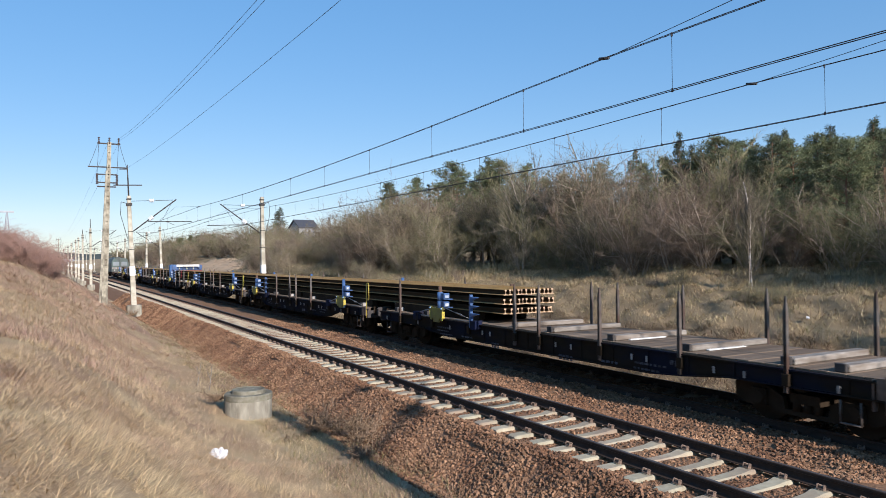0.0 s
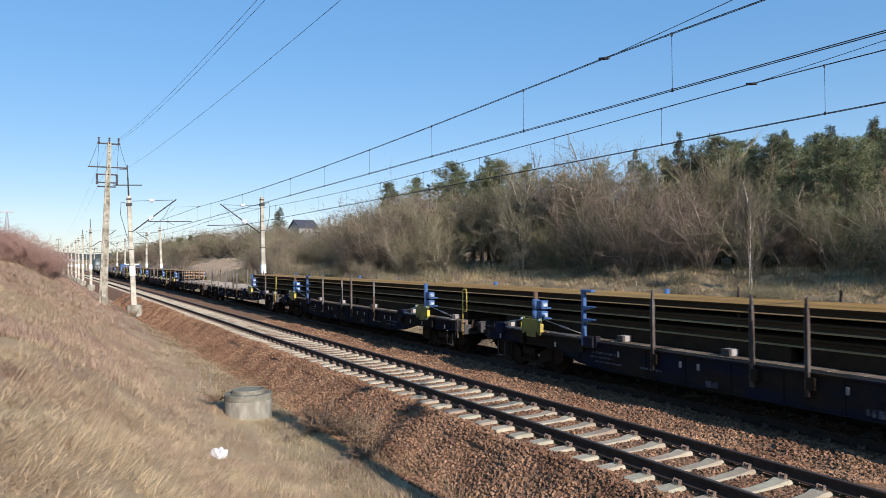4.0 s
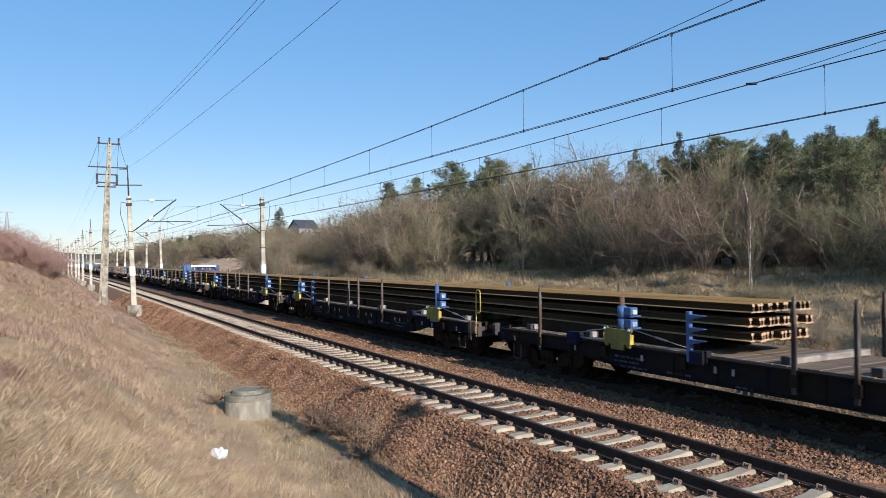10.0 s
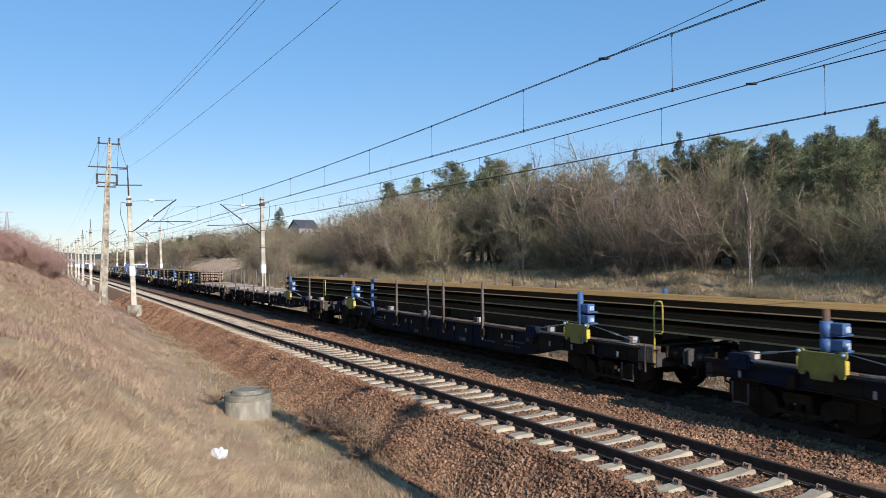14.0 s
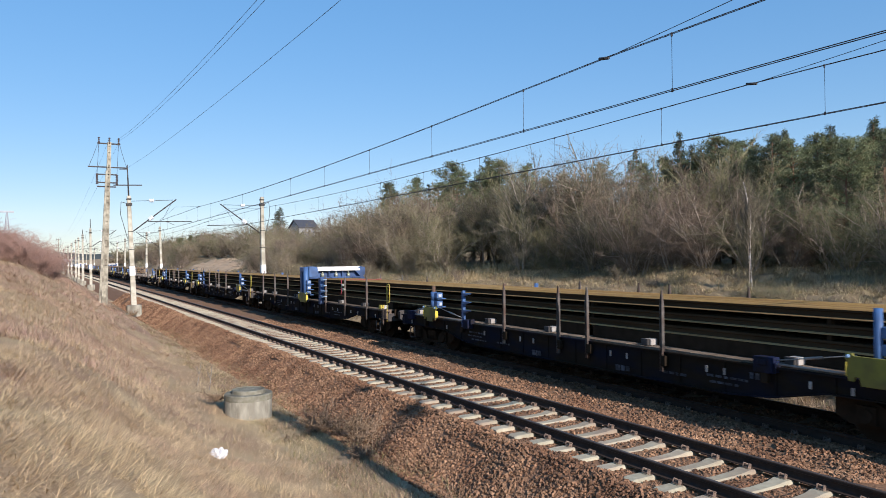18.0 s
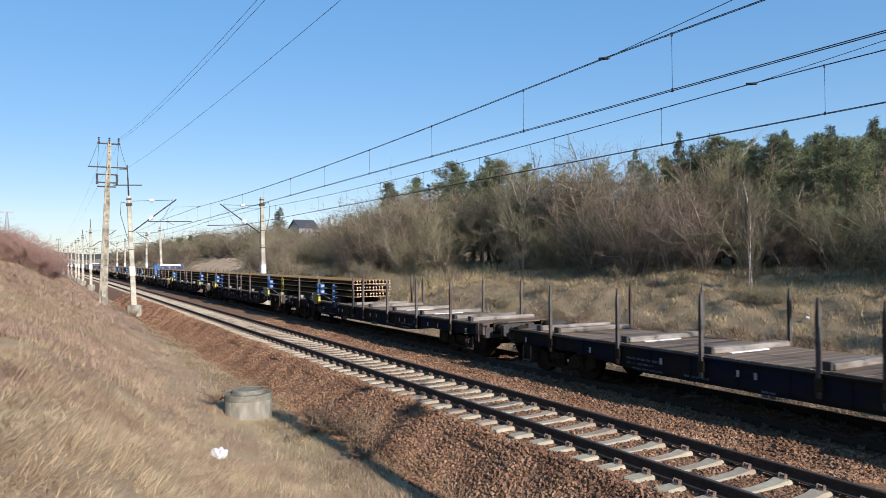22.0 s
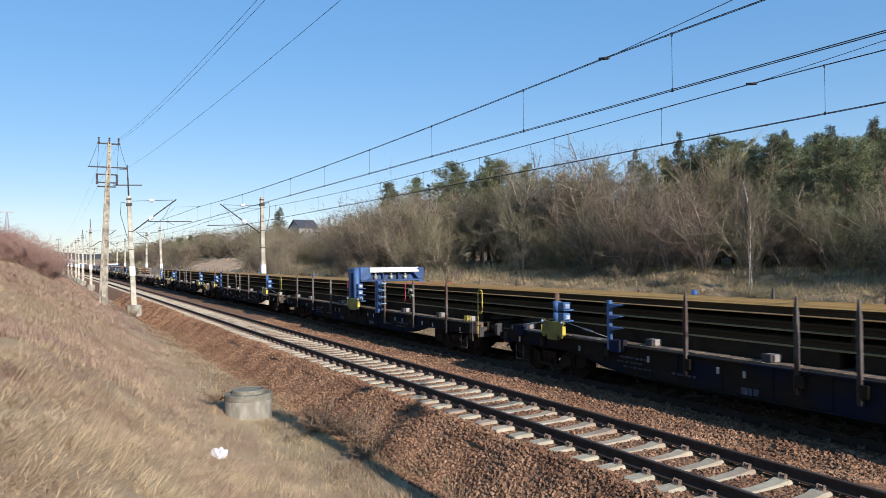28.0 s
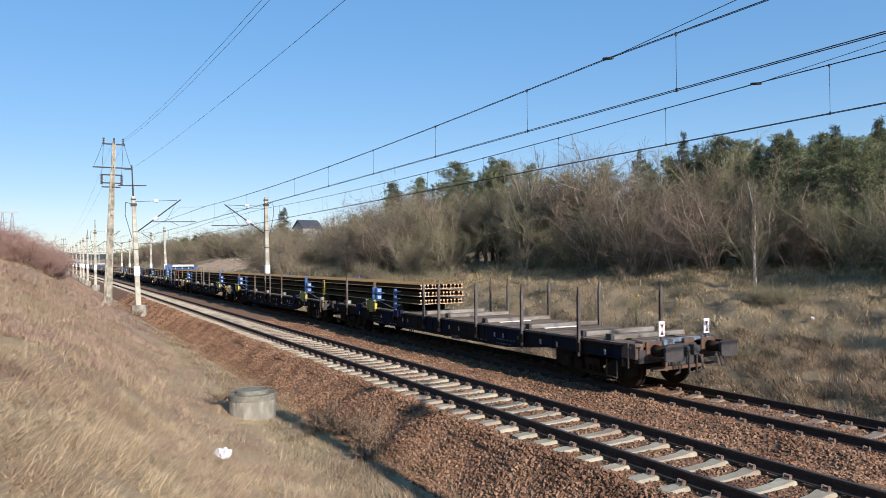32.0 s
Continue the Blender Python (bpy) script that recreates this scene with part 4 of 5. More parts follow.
def rails_load():
    """Three tiers of twelve 120 m rails, with dark bearers between the tiers; the origin is at the front end."""
    ld = root("rail_load", "three tiers of new brown 120 m rails laid across seven wagons", "rails", "rail loads")
    # Sunlit colour on top-tier heads; lower heads take the painted shade tone.
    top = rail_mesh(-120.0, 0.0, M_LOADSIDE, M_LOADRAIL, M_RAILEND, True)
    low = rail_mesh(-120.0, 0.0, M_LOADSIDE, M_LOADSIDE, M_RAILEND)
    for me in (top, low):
        # foot edges painted bright as thin sunlit lines
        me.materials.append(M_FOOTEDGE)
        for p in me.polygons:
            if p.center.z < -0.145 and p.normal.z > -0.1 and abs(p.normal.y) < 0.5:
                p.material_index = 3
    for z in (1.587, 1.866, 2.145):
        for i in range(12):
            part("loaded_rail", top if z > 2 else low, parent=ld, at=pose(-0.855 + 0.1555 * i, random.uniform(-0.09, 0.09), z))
    for k in range(20):
        for z0, z1 in ((1.589, 1.691), (1.868, 1.971)):
            part("tier_bearer", boxes((-0.86, 0.93, -0.04, 0.04, z0, z1)), M_UNDER, ld, at=pose(0, -1.2 - 6.1 * k, 0))
    return ld


load = rails_load()
WAGONS, LOADS = [], []
for n in range(-7, 21):
    m = MASTERS[n % 7]
    at = pose(X2, headway(0) - PITCH * n + MID, 0)
    if n < 0 and n in (-7, -6, -4, -3, -1):
        m.matrix_basis = at
        WAGONS.append((m, n))
    else:
        WAGONS.append((copy_thing(m, at), n))
for k in range(-7, 20, 7):
    at = pose(X2, headway(0) - PITCH * k + 7.82, 0)
    if k == -7:
        load.matrix_basis = at
        LOADS.append((load, k))
    else:
        LOADS.append((copy_thing(load, at), k))

# two hand hoops are bent over
BENT = meshed(tubes(((0, 0, 0.8), (0, 0.02, 1.18), 0.016), ((0, 0.02, 1.18), (-0.1, 0.30, 1.24), 0.016), ((-0.1, 0.30, 1.24), (-0.16, 0.36, 1.06), 0.016), ((-0.16, 0.36, 1.06), (-0.1, 0.06, 0.98), 0.016), ((-0.1, 0.06, 0.98), (0, 0.02, 1.18), 0.016), seg=6), M_YEL2, "hand_hoop")
for w, n in WAGONS:
    if n in (15, 18):
        for c in w.children:
            if c.name.startswith("hand_hoop"):
                c.data = BENT
                c["label"] = "yellow hand hoop bent over"

tail = WAGONS[-1][0]
tail["label"] = "last flat wagon with empty plank deck and two tail boards"
for x in (-0.65, 0.80):
    b = part("tail_board", boxes((-0.085, 0.085, -0.012, 0.012, 1.28, 1.62), bevel=0.004), M_WHITE, tail, "white and red tail signal board", at=pose(x, -9.72, 0))
    for tri in ([(-0.06, 1.315), (0.06, 1.315), (0.0, 1.435)], [(-0.06, 1.555), (0.0, 1.437), (0.06, 1.555)]):
        bm = bmesh.new()
        prism(bm, tri, "y", -0.016, -0.0125)
        part("tail_triangle", bm, M_SIGNAL, b, "dark red triangle")
    part("board_socket", boxes((-0.02, 0.02, -0.02, 0.02, 1.02, 1.30), bevel=0.005), M_DARK, tail, at=pose(x, -9.70, 0))
for x in (-1.0, -0.35, 0.3, 1.0):
    part("end_block", boxes((x - 0.17, x + 0.17, -0.12, 0.14, 1.05, 1.19), bevel=0.02), M_SCUFF if x in (-0.35, 1.0) else M_RUSTPOST, tail, "scuffed block bolted on the wagon end", at=pose(0, -9.55, 0))
part("lower_beam", boxes((-1.0, 1.0, -0.05, 0.05, 0.52, 0.60), (-0.62, -0.54, -0.05, 0.05, 0.5, 0.8), (0.54, 0.62, -0.05, 0.05, 0.5, 0.8), bevel=0.01), M_RUSTPOST, tail, "rusty brown beam under the headstock", at=pose(0, -9.75, 0))
for x in (-0.875, 0.875):
    part("buffer_plate", boxes((x - 0.24, x + 0.24, -0.02, 0.02, 0.78, 1.18), bevel=0.008), M_RUSTPOST, tail, "rusty brown plate behind the buffer", at=pose(0, -9.70, 0))
part("chain_link", tubes(((0.72, -10.1, 0.9), (0.74, -10.2, 0.6), 0.018), ((0.84, -10.1, 0.9), (0.88, -10.2, 0.6), 0.018), ((0.74, -10.2, 0.6), (0.88, -10.2, 0.6), 0.018), seg=6), M_DARK, tail)
part("end_rail", boxes((-1.15, 1.15, -0.06, 0.06, 1.10, 1.20), bevel=0.015), M_SCUFF, tail, "scuffed pale blue end bar", at=pose(0, -9.52, 0))

part("marker_pole", tubes(((1.36, -6.85, 0.9), (1.36, -6.85, 2.0), 0.022), ((1.36, -6.85, 2.0), (1.36, -6.95, 2.03), 0.022), seg=6), M_YEL2, tail, "thin pale yellow upright")


def motions():
    rows = [2.0 * i for i in range(17)]
    for w, n in WAGONS:
        walk(w, [(t, pose(X2, headway(t) - PITCH * n + MID, 0)) for t in rows])
    for w, n in LOADS:
        walk(w, [(t, pose(X2, headway(t) - PITCH * n + 7.82, 0)) for t in rows])
    walk(LOCO, [(t, pose(X2, headway(t) + PITCH * 7 + 30.6, 0)) for t in rows])


def locomotive():
    """Boxy electric locomotive at the head, seen from behind."""
    lo = root("electric_locomotive", "dark green electric locomotive with pale cab windows at the train's head", "locomotive")
    L = 9.3
    bm = bmesh.new()
    prism(bm, [(-1.48, 1.15), (1.48, 1.15), (1.50, 2.9), (1.25, 3.65), (0.8, 3.85), (-0.8, 3.85), (-1.25, 3.65), (-1.50, 2.9)], "y", -L, L)
    soften(bm, 0.08, 2)
    green = mat("loco_green", (0.05, 0.08, 0.07), (0.07, 0.10, 0.09), 2.0, 0.55, big=(0.05, 0.055, 0.05))
    part("body", bm, green, lo)
    part("underframe", boxes((-1.4, 1.4, -L, L, 0.75, 1.15)), M_UNDER, lo)
    glass = mat("reflecting_cab_glass", (0.55, 0.6, 0.62), (0.5, 0.55, 0.58), 2.0, 0.08, 0.7, bump=0)
    for s in (-1, 1):
        for q in (-0.72, 0.72):
            part("cab_window", boxes((q - 0.52, q + 0.52, s * L - 0.03, s * L + 0.03, 2.35, 3.1), bevel=0.02), glass, lo, "bright reflecting cab window")
            part("headlight", tubes(((q * 1.4, s * (L - 0.05), 1.5), (q * 1.4, s * (L + 0.05), 1.5), 0.15), seg=12), M_PALE, lo)
            u = part("buffer", BUFFER, parent=lo, at=pose(math.copysign(0.875, q), s * L, 0, 0, 0, 0 if s > 0 else 180))
            part("buffer_head", BUFHEAD, parent=u)
        part("waist_band", boxes((-1.51, 1.51, s * L - 0.035, s * L + 0.035, 1.75, 2.05), bevel=0.01), M_PALE, lo, "pale band across the cab front")
        b = part("bogie", boxes((-1.2, 1.2, -1.9, 1.9, 0.5, 0.8)), M_UNDER, lo, at=pose(0, s * 5.2, 0))
        for q in (-1.7, 0, 1.7):
            part("wheelset", WHEELSET, parent=b, at=pose(0, q, 0.1))
    part("pantograph", tubes(((-0.5, -6, 4.0), (-0.3, -4.6, 4.9), 0.03), ((0.5, -6, 4.0), (0.3, -4.6, 4.9), 0.03), ((-0.3, -4.6, 4.9), (-0.5, -5.8, 5.66), 0.025), ((0.3, -4.6, 4.9), (0.5, -5.8, 5.66), 0.025), ((-0.9, -5.8, 5.67), (0.9, -5.8, 5.67), 0.025), ((-0.5, -6, 3.8), (-0.5, -6, 4.02), 0.06), ((0.5, -6, 3.8), (0.5, -6, 4.02), 0.06)), M_DARK, lo)
    for y in (-2, 2, 5):
        part("roof_box", boxes((-0.6, 0.6, y - 0.8, y + 0.8, 3.84, 4.1), bevel=0.04), green, lo)
    return lo


LOCO = locomotive()
LOCO.matrix_basis = pose(X2, headway(0) + PITCH * 7 + 30.6, 0)


# ---- plants ----
def tri_mesh(name, v, f, material):
    """A mesh of triangles from arrays, quickly."""
    v, f = np.asarray(v, np.float32).reshape(-1, 3), np.asarray(f, np.int32).reshape(-1, 3)
    me = bpy.data.meshes.new(name)
    me.vertices.add(len(v))
    me.vertices.foreach_set("co", v.ravel())
    me.loops.add(f.size)
    me.loops.foreach_set("vertex_index", f.ravel())
    me.polygons.add(len(f))
    me.polygons.foreach_set("loop_start", np.arange(0, f.size, 3, dtype=np.int32))
    me.update(calc_edges=True)
    me.materials.append(material)
    return me


M_BARK = mat("grey_brown_bark", (0.35, 0.295, 0.23), (0.225, 0.188, 0.15), 7.0, 0.9, bump=0.3, grain=30, vary=0.3, spec=0.1)
M_TWIG = mat("bare_twigs", (0.205, 0.177, 0.125), (0.142, 0.122, 0.088), 0.9, 0.9, bump=0, big=(0.15, 0.137, 0.08), big_scale=0.35, vary=0.35, island=0.4, spec=0.1)
M_TWIGRED = mat("reddish_bare_twigs", (0.20, 0.15, 0.108), (0.148, 0.112, 0.082), 0.9, 0.9, bump=0, vary=0.25, island=0.35, spec=0.1)
M_TWIGOL = mat("olive_bare_twigs", (0.225, 0.205, 0.112), (0.165, 0.15, 0.083), 0.9, 0.9, bump=0, vary=0.25, island=0.35, spec=0.1)
M_TWIGTAN = mat("tan_bare_twigs", (0.25, 0.20, 0.132), (0.18, 0.142, 0.095), 0.9, 0.9, bump=0, big=(0.19, 0.175, 0.098), big_scale=0.3, vary=0.25, island=0.4, spec=0.1)
M_BRUSH = mat("russet_brush", (0.36, 0.235, 0.185), (0.29, 0.18, 0.14), 0.9, 0.9, bump=0, vary=0.2, island=0.35, spec=0.1)
M_PINE = mat("pine_needles", (0.125, 0.142, 0.072), (0.175, 0.186, 0.09), 0.7, 0.75, bump=0, big=(0.082, 0.098, 0.056), vary=0.3, island=0.45, spec=0.15)
M_SPRUCE = mat("spruce_needles", (0.058, 0.074, 0.046), (0.082, 0.096, 0.055), 0.8, 0.75, bump=0, vary=0.3, island=0.45, spec=0.15)
M_BIRCH = mat("birch_bark", (0.52, 0.47, 0.42), (0.38, 0.33, 0.29), 9.0, 0.8, bump=0.1, big=(0.13, 0.105, 0.09), big_scale=4.0)
M_PBARK = mat("pine_bark", (0.22, 0.13, 0.08), (0.15, 0.10, 0.07), 6.0, 0.9, bump=0.3, vary=0.15, spec=0.1)


class Grower:
    def __init__(self, seed):
        self.g = random.Random(seed)
        self.wood, self.woodf, self.leaf, self.leaff = [], [], [], []

    def stick(self, p, q, r0, r1):
        d = (q - p).normalized()
        a = d.orthogonal().normalized()
        b = d.cross(a)
        o = len(self.wood)
        for c, r in ((p, r0), (q, r1)):
            for k in range(4):
                t = k * math.pi / 2
                self.wood.append(c + (a * math.cos(t) + b * math.sin(t)) * r)
        for k in range(4):
            j = (k + 1) % 4
            self.woodf += [(o + k, o + j, o + 4 + j), (o + k, o + 4 + j, o + 4 + k)]

    def twig(self, p, q, r0, r1):
        """A three-edged thin twig that tapers to a point."""
        d = (q - p).normalized()
        a = d.orthogonal().normalized()
        b = d.cross(a)
        o = len(self.leaf)
        t = self.g.uniform(0, 6.28)
        for k in range(3):
            u = t + k * 2.094
            self.leaf.append(p + (a * math.cos(u) + b * math.sin(u)) * r0)
        self.leaf.append(q)
        self.leaff += [(o, o + 1, o + 3), (o + 1, o + 2, o + 3), (o + 2, o, o + 3)]

    def bend(self, d, amount, up=0.0):
        g = self.g
        return (d + Vector((g.gauss(0, amount), g.gauss(0, amount), g.gauss(0, amount) + up))).normalized()

    def limb(self, p, d, length, r, level, kids, up):
        g = self.g
        steps = (5, 4, 3, 2)[level]
        for i in range(steps):
            q = p + d * (length / steps)
            k0, k1 = 1 - i / steps * 0.75, 1 - (i + 1) / steps * 0.75
            if level <= 1:
                self.stick(p, q, r * k0, r * k1)
            else:
                self.twig(p, q + (q - p) * 0.25, max(r * k0, 0.008), 0)
            if level < 3 and (i > 0 or level > 0 or kids[0] < 3):
                for _ in range(kids[level]):
                    c = self.bend(d, 0.55, 0.1)
                    self.limb(p.lerp(q, g.random()), c, length * g.uniform(0.32, 0.6), r * 0.5, level + 1, kids, up)
            p, d = q, self.bend(d, 0.14, up)

    def trunk_crown(self, name, bark, leaf):
        return tri_mesh("trunk", self.wood, self.woodf, bark), tri_mesh("crown", self.leaf, self.leaff, leaf)


def bare_shrub(seed, h, stems, leaf):
    """Many-stemmed leafless shrub or young tree."""
    w = Grower(seed)
    for i in range(stems):
        a = w.g.uniform(0, 6.28)
        d = Vector((math.cos(a) * 0.35, math.sin(a) * 0.35, 1)).normalized()
        w.limb(Vector((math.cos(a) * 0.25, math.sin(a) * 0.25, -0.2)), d, h * w.g.uniform(0.55, 0.85), 0.05 * h / 6, 0, (2, 2, 2), 0.05)
    return w.trunk_crown("shrub", M_BARK, leaf)


def bare_tree(seed, h, leaf, bark=None):
    w = Grower(seed)
    w.limb(Vector((0, 0, -0.2)), Vector((0.04, 0.03, 1)).normalized(), h * 0.8, 0.10 * h / 8, 0, (5, 3, 2), 0.08)
    w.limb(Vector((0.1, 0, h * 0.25)), Vector((0.4, 0.25, 1)).normalized(), h * 0.5, 0.06 * h / 8, 0, (3, 3, 2), 0.08)
    w.limb(Vector((-0.05, 0, h * 0.3)), Vector((-0.4, -0.2, 1)).normalized(), h * 0.5, 0.06 * h / 8, 0, (3, 3, 2), 0.08)
    return w.trunk_crown("tree", bark or M_BARK, leaf)


def needles(w, c, size, n, flat=0.6):
    """A clump of short needle sprays round c."""
    g = w.g
    for _ in range(n):
        d = Vector((g.gauss(0, 1), g.gauss(0, 1), g.gauss(0.25, flat))).normalized()
        p = c + d * size * g.uniform(0.05, 0.5)
        q = p + d * size * g.uniform(0.3, 0.62)
        s = d.orthogonal().normalized() * size * 0.075
        s.rotate(Matrix.Rotation(g.uniform(0, 3.14), 3, d))
        o = len(w.leaf)
        w.leaf += [p - s * 0.5, p + s, q]
        w.leaff.append((o, o + 1, o + 2))


def pine(seed, h, wide=1.0):
    """Scots pine: bent stem, whorled upswept limbs with separate needle tufts."""
    w = Grower(seed)
    g = w.g
    p = Vector((0, 0, -0.3))
    spine = []
    for i in range(6):
        q = Vector((g.gauss(0, 0.1), g.gauss(0, 0.1), h * (i + 1) / 6))
        w.stick(p, q, 0.13 * (1 - i / 6.5), 0.13 * (1 - (i + 1) / 6.5))
        spine.append(q)
        p = q
    z = h * 0.12
    while z < h * 0.97:
        k = z / h
        c0 = spine[min(int(k * 6), 5)]
        for _ in range(g.choice((4, 5, 6))):
            a = g.uniform(0, 6.28)
            reach = h * wide * (0.27 * max(1 - k, 0.02) ** 0.7 + 0.015) * g.uniform(0.5, 1.2)
            b = Vector((c0.x, c0.y, z))
            tip = b + Vector((math.cos(a) * reach, math.sin(a) * reach, reach * g.uniform(0.15, 0.8)))
            w.stick(b, tip, 0.028, 0.008)
            n = 3 + int(reach / 0.2)
            for j in range(n):
                u = 0.3 + 0.74 * j / (n - 1)
                c = b.lerp(tip, u) + Vector((g.gauss(0, 0.17), g.gauss(0, 0.17), g.gauss(0.08, 0.12))) * (0.4 + 0.6 * min(reach, 1.2))
                needles(w, c, g.uniform(0.20, 0.36), 30, 0.8)
        z += h * g.uniform(0.035, 0.055)
    for i in range(6):
        needles(w, spine[5] + Vector((g.gauss(0, 0.04), g.gauss(0, 0.04), 0.13 * i - 0.4)), 0.24 - 0.02 * i, 20, 1.2)
    return w.trunk_crown("pine", M_PBARK, M_PINE)


def spruce(seed, h, leaf):
    w = Grower(seed)
    g = w.g
    w.stick(Vector((0, 0, -0.3)), Vector((0, 0, h)), 0.13, 0.015)
    z = h * 0.06
    while z < h * 0.98:
        k = z / h
        for _ in range(6):
            a = g.uniform(0, 6.28)
            reach = h * 0.24 * (1 - k) * g.uniform(0.7, 1.15) + 0.12
            b = Vector((0, 0, z + h * g.uniform(-0.02, 0.02)))
            tip = Vector((math.cos(a) * reach, math.sin(a) * reach, b.z - reach * g.uniform(-0.15, 0.4)))
            w.stick(b, tip, 0.018, 0.006)
            for j in range(max(2, int(reach / 0.22))):
                c = b.lerp(tip, (j + 1) / max(2, int(reach / 0.22)))
                needles(w, c + Vector((g.gauss(0, 0.05), g.gauss(0, 0.05), g.gauss(0, 0.05))), 0.27, 26, 0.6)
        z += h * 0.034
    return w.trunk_crown("spruce", M_PBARK, leaf)


KINDS = {
    "shrub": [bare_shrub(11, 5.6, 7, M_TWIG), bare_shrub(12, 5.6, 8, M_TWIG), bare_shrub(13, 5.6, 7, M_TWIGOL), bare_shrub(15, 5.6, 6, M_TWIGOL), bare_shrub(14, 5.6, 9, M_TWIGRED)],
    "thorn": [bare_shrub(17, 5.6, 9, M_TWIGTAN), bare_shrub(18, 5.6, 10, M_TWIGTAN), bare_shrub(19, 5.6, 8, M_TWIGOL), bare_shrub(20, 5.6, 9, M_TWIGRED)],
    "tree": [bare_tree(21, 7.0, M_TWIG), bare_tree(22, 7.0, M_TWIG), bare_tree(23, 7.0, M_TWIGOL)],
    "pine": [pine(31, 8.0), pine(32, 8.0, 1.25), pine(33, 8.0, 0.85), pine(34, 8.0, 1.15)],
    "spruce": [spruce(41, 8.5, M_SPRUCE), spruce(42, 8.5, M_SPRUCE)],
}
WORDS = {
    "shrub": ("leafless_shrub", "leafless grey-brown many-stemmed shrub on the bank", "shrub", "bare shrubs"),
    "thorn": ("thorn_bush", "leafless tan-brown thorn bush in the thicket", "shrub", "thorn bushes"),
    "tree": ("bare_tree", "leafless grey-brown young tree with fine twigs", "tree", "bare trees"),
    "pine": ("pine_tree", "green pine with ragged needle clumps behind the shrubs", "tree", "pines"),
    "spruce": ("spruce_tree", "dark green spiky spruce behind the shrubs", "tree", "spruces"),
}
plant_rng = random.Random(5)


def plant(kind, x, y, size, squash=1.0):
    name, label, cat, grp = WORDS[kind]
    trunk, crown = plant_rng.choice(KINDS[kind])
    # an opening in the hedge shows the house, another the pale bank grass
    if kind in ("shrub", "thorn", "tree") and 50 < y < 190 and abs(x - 0.3287 * y) < 2.4:
        size = min(size, max((3.0 + 0.037 * y - float(ground_z(x, y))) * 0.85, 0.8))
    if kind in ("shrub", "thorn", "tree") and 30 < y < 62 and abs(x - 0.604 * y) < 1.3:
        size = min(size, 0.9)
    t = root(name, label, cat, grp)
    k = size / {"shrub": 5.6, "thorn": 5.6, "tree": 7.0, "pine": 8.0, "spruce": 8.5}[kind]
    wide = k * squash * plant_rng.uniform(0.9, 1.15)
    t.matrix_basis = Matrix.LocRotScale((x, y, float(ground_z(x, y)) - 0.05), Euler((0, 0, plant_rng.uniform(0, 6.28))), (wide, wide, k))
    part("trunk", trunk, parent=t)
    part("crown", crown, parent=t)
    return t


u = plant_rng.uniform
# wood edge beside the near stretch: low shrubs, then young trees, taller away from the camera
y = -12.0
while y < 44:
    tall = min(max((y - 16) / 14, 0), 1)
    if y > 37:
        plant("shrub", u(21.5, 25.5), y + u(-0.6, 0.6), u(1.2, 2.0), 1.3)
        y += 2.0
        continue
    plant("shrub", u(24.6, 26.8), y + u(-0.6, 0.6), u(2.0, 3.6) + 0.8 * tall, 1.3)
    if u(0, 1) < 0.6 + tall:
        plant("tree" if u(0, 1) < 0.4 else "shrub", u(27.0, 30.0), y + u(-0.8, 0.8), u(2.8, 4.2) + 1.6 * tall, 1.2)
    if u(0, 1) < 0.7 * tall:
        plant("shrub", u(28.5, 31.5), y + u(-0.8, 0.8), u(3.2, 4.4) + 1.2 * tall, 1.2)
    y += 2.0
for i in range(34):
    plant("shrub", u(17.5, 24.5), u(6, 46), u(0.4, 1.0), 1.6)["label"] = "small dry weed clump in the bank grass"
for x, y, s in ((25.5, 35.5, 6.2), (27.0, 36.5, 6.8), (28.5, 32.5, 7.2), (29.5, 26.0, 7.0), (30.0, 40.0, 7.6)):
    plant("tree", x, y, s * 0.88, 1.25)
# conifers behind
y = -16.0
while y < 34:
    plant("pine" if u(0, 1) < 0.5 else "spruce", u(28.5, 33) if y < 24 else u(31.5, 34), y + u(-1, 1), u(3.9, 5.2) + max(y, 0) * 0.06)
    plant("pine" if u(0, 1) < 0.55 else "spruce", u(37, 44), y * 1.2 + u(-1, 1), u(4.9, 6.2) + max(y, 0) * 0.065)
    y += 1.35
for i in range(26):
    plant("pine" if u(0, 1) < 0.6 else "spruce", u(29.5, 37), -6 + i * 1.15 + u(-0.5, 0.5), u(4.6, 5.9) + max(i * 1.15 - 6, 0) * 0.05, 1.15)
for x, y, s, k in ((34.0, 31.0, 7.4, "spruce"), (34.0, 27.0, 6.9, "pine"), (35.0, 24.5, 7.0, "spruce"), (33.0, 18.5, 6.6, "spruce"), (33.0, 11.0, 6.8, "spruce"), (34.0, 38.0, 7.0, "pine"), (36.0, 44.0, 7.2, "pine"),
                   (34.0, 46.5, 8.0, "pine"), (33.0, 49.0, 8.6, "pine"), (34.0, 52.5, 9.0, "pine"), (33.0, 56.0, 8.8, "pine"), (35.0, 60.0, 9.6, "pine"), (34.0, 63.5, 7.8, "spruce"), (35.0, 68.0, 8.8, "pine"), (34.0, 73.0, 8.8, "pine"), (36.0, 78.0, 8.4, "spruce"), (32.0, 50.5, 7.4, "pine"), (32.0, 58.0, 7.4, "pine"), (33.0, 43.0, 6.6, "pine"), (33.5, 54.0, 7.2, "pine")):
    plant(k, x, y, s, 1.25 if k == "pine" else 1.0)
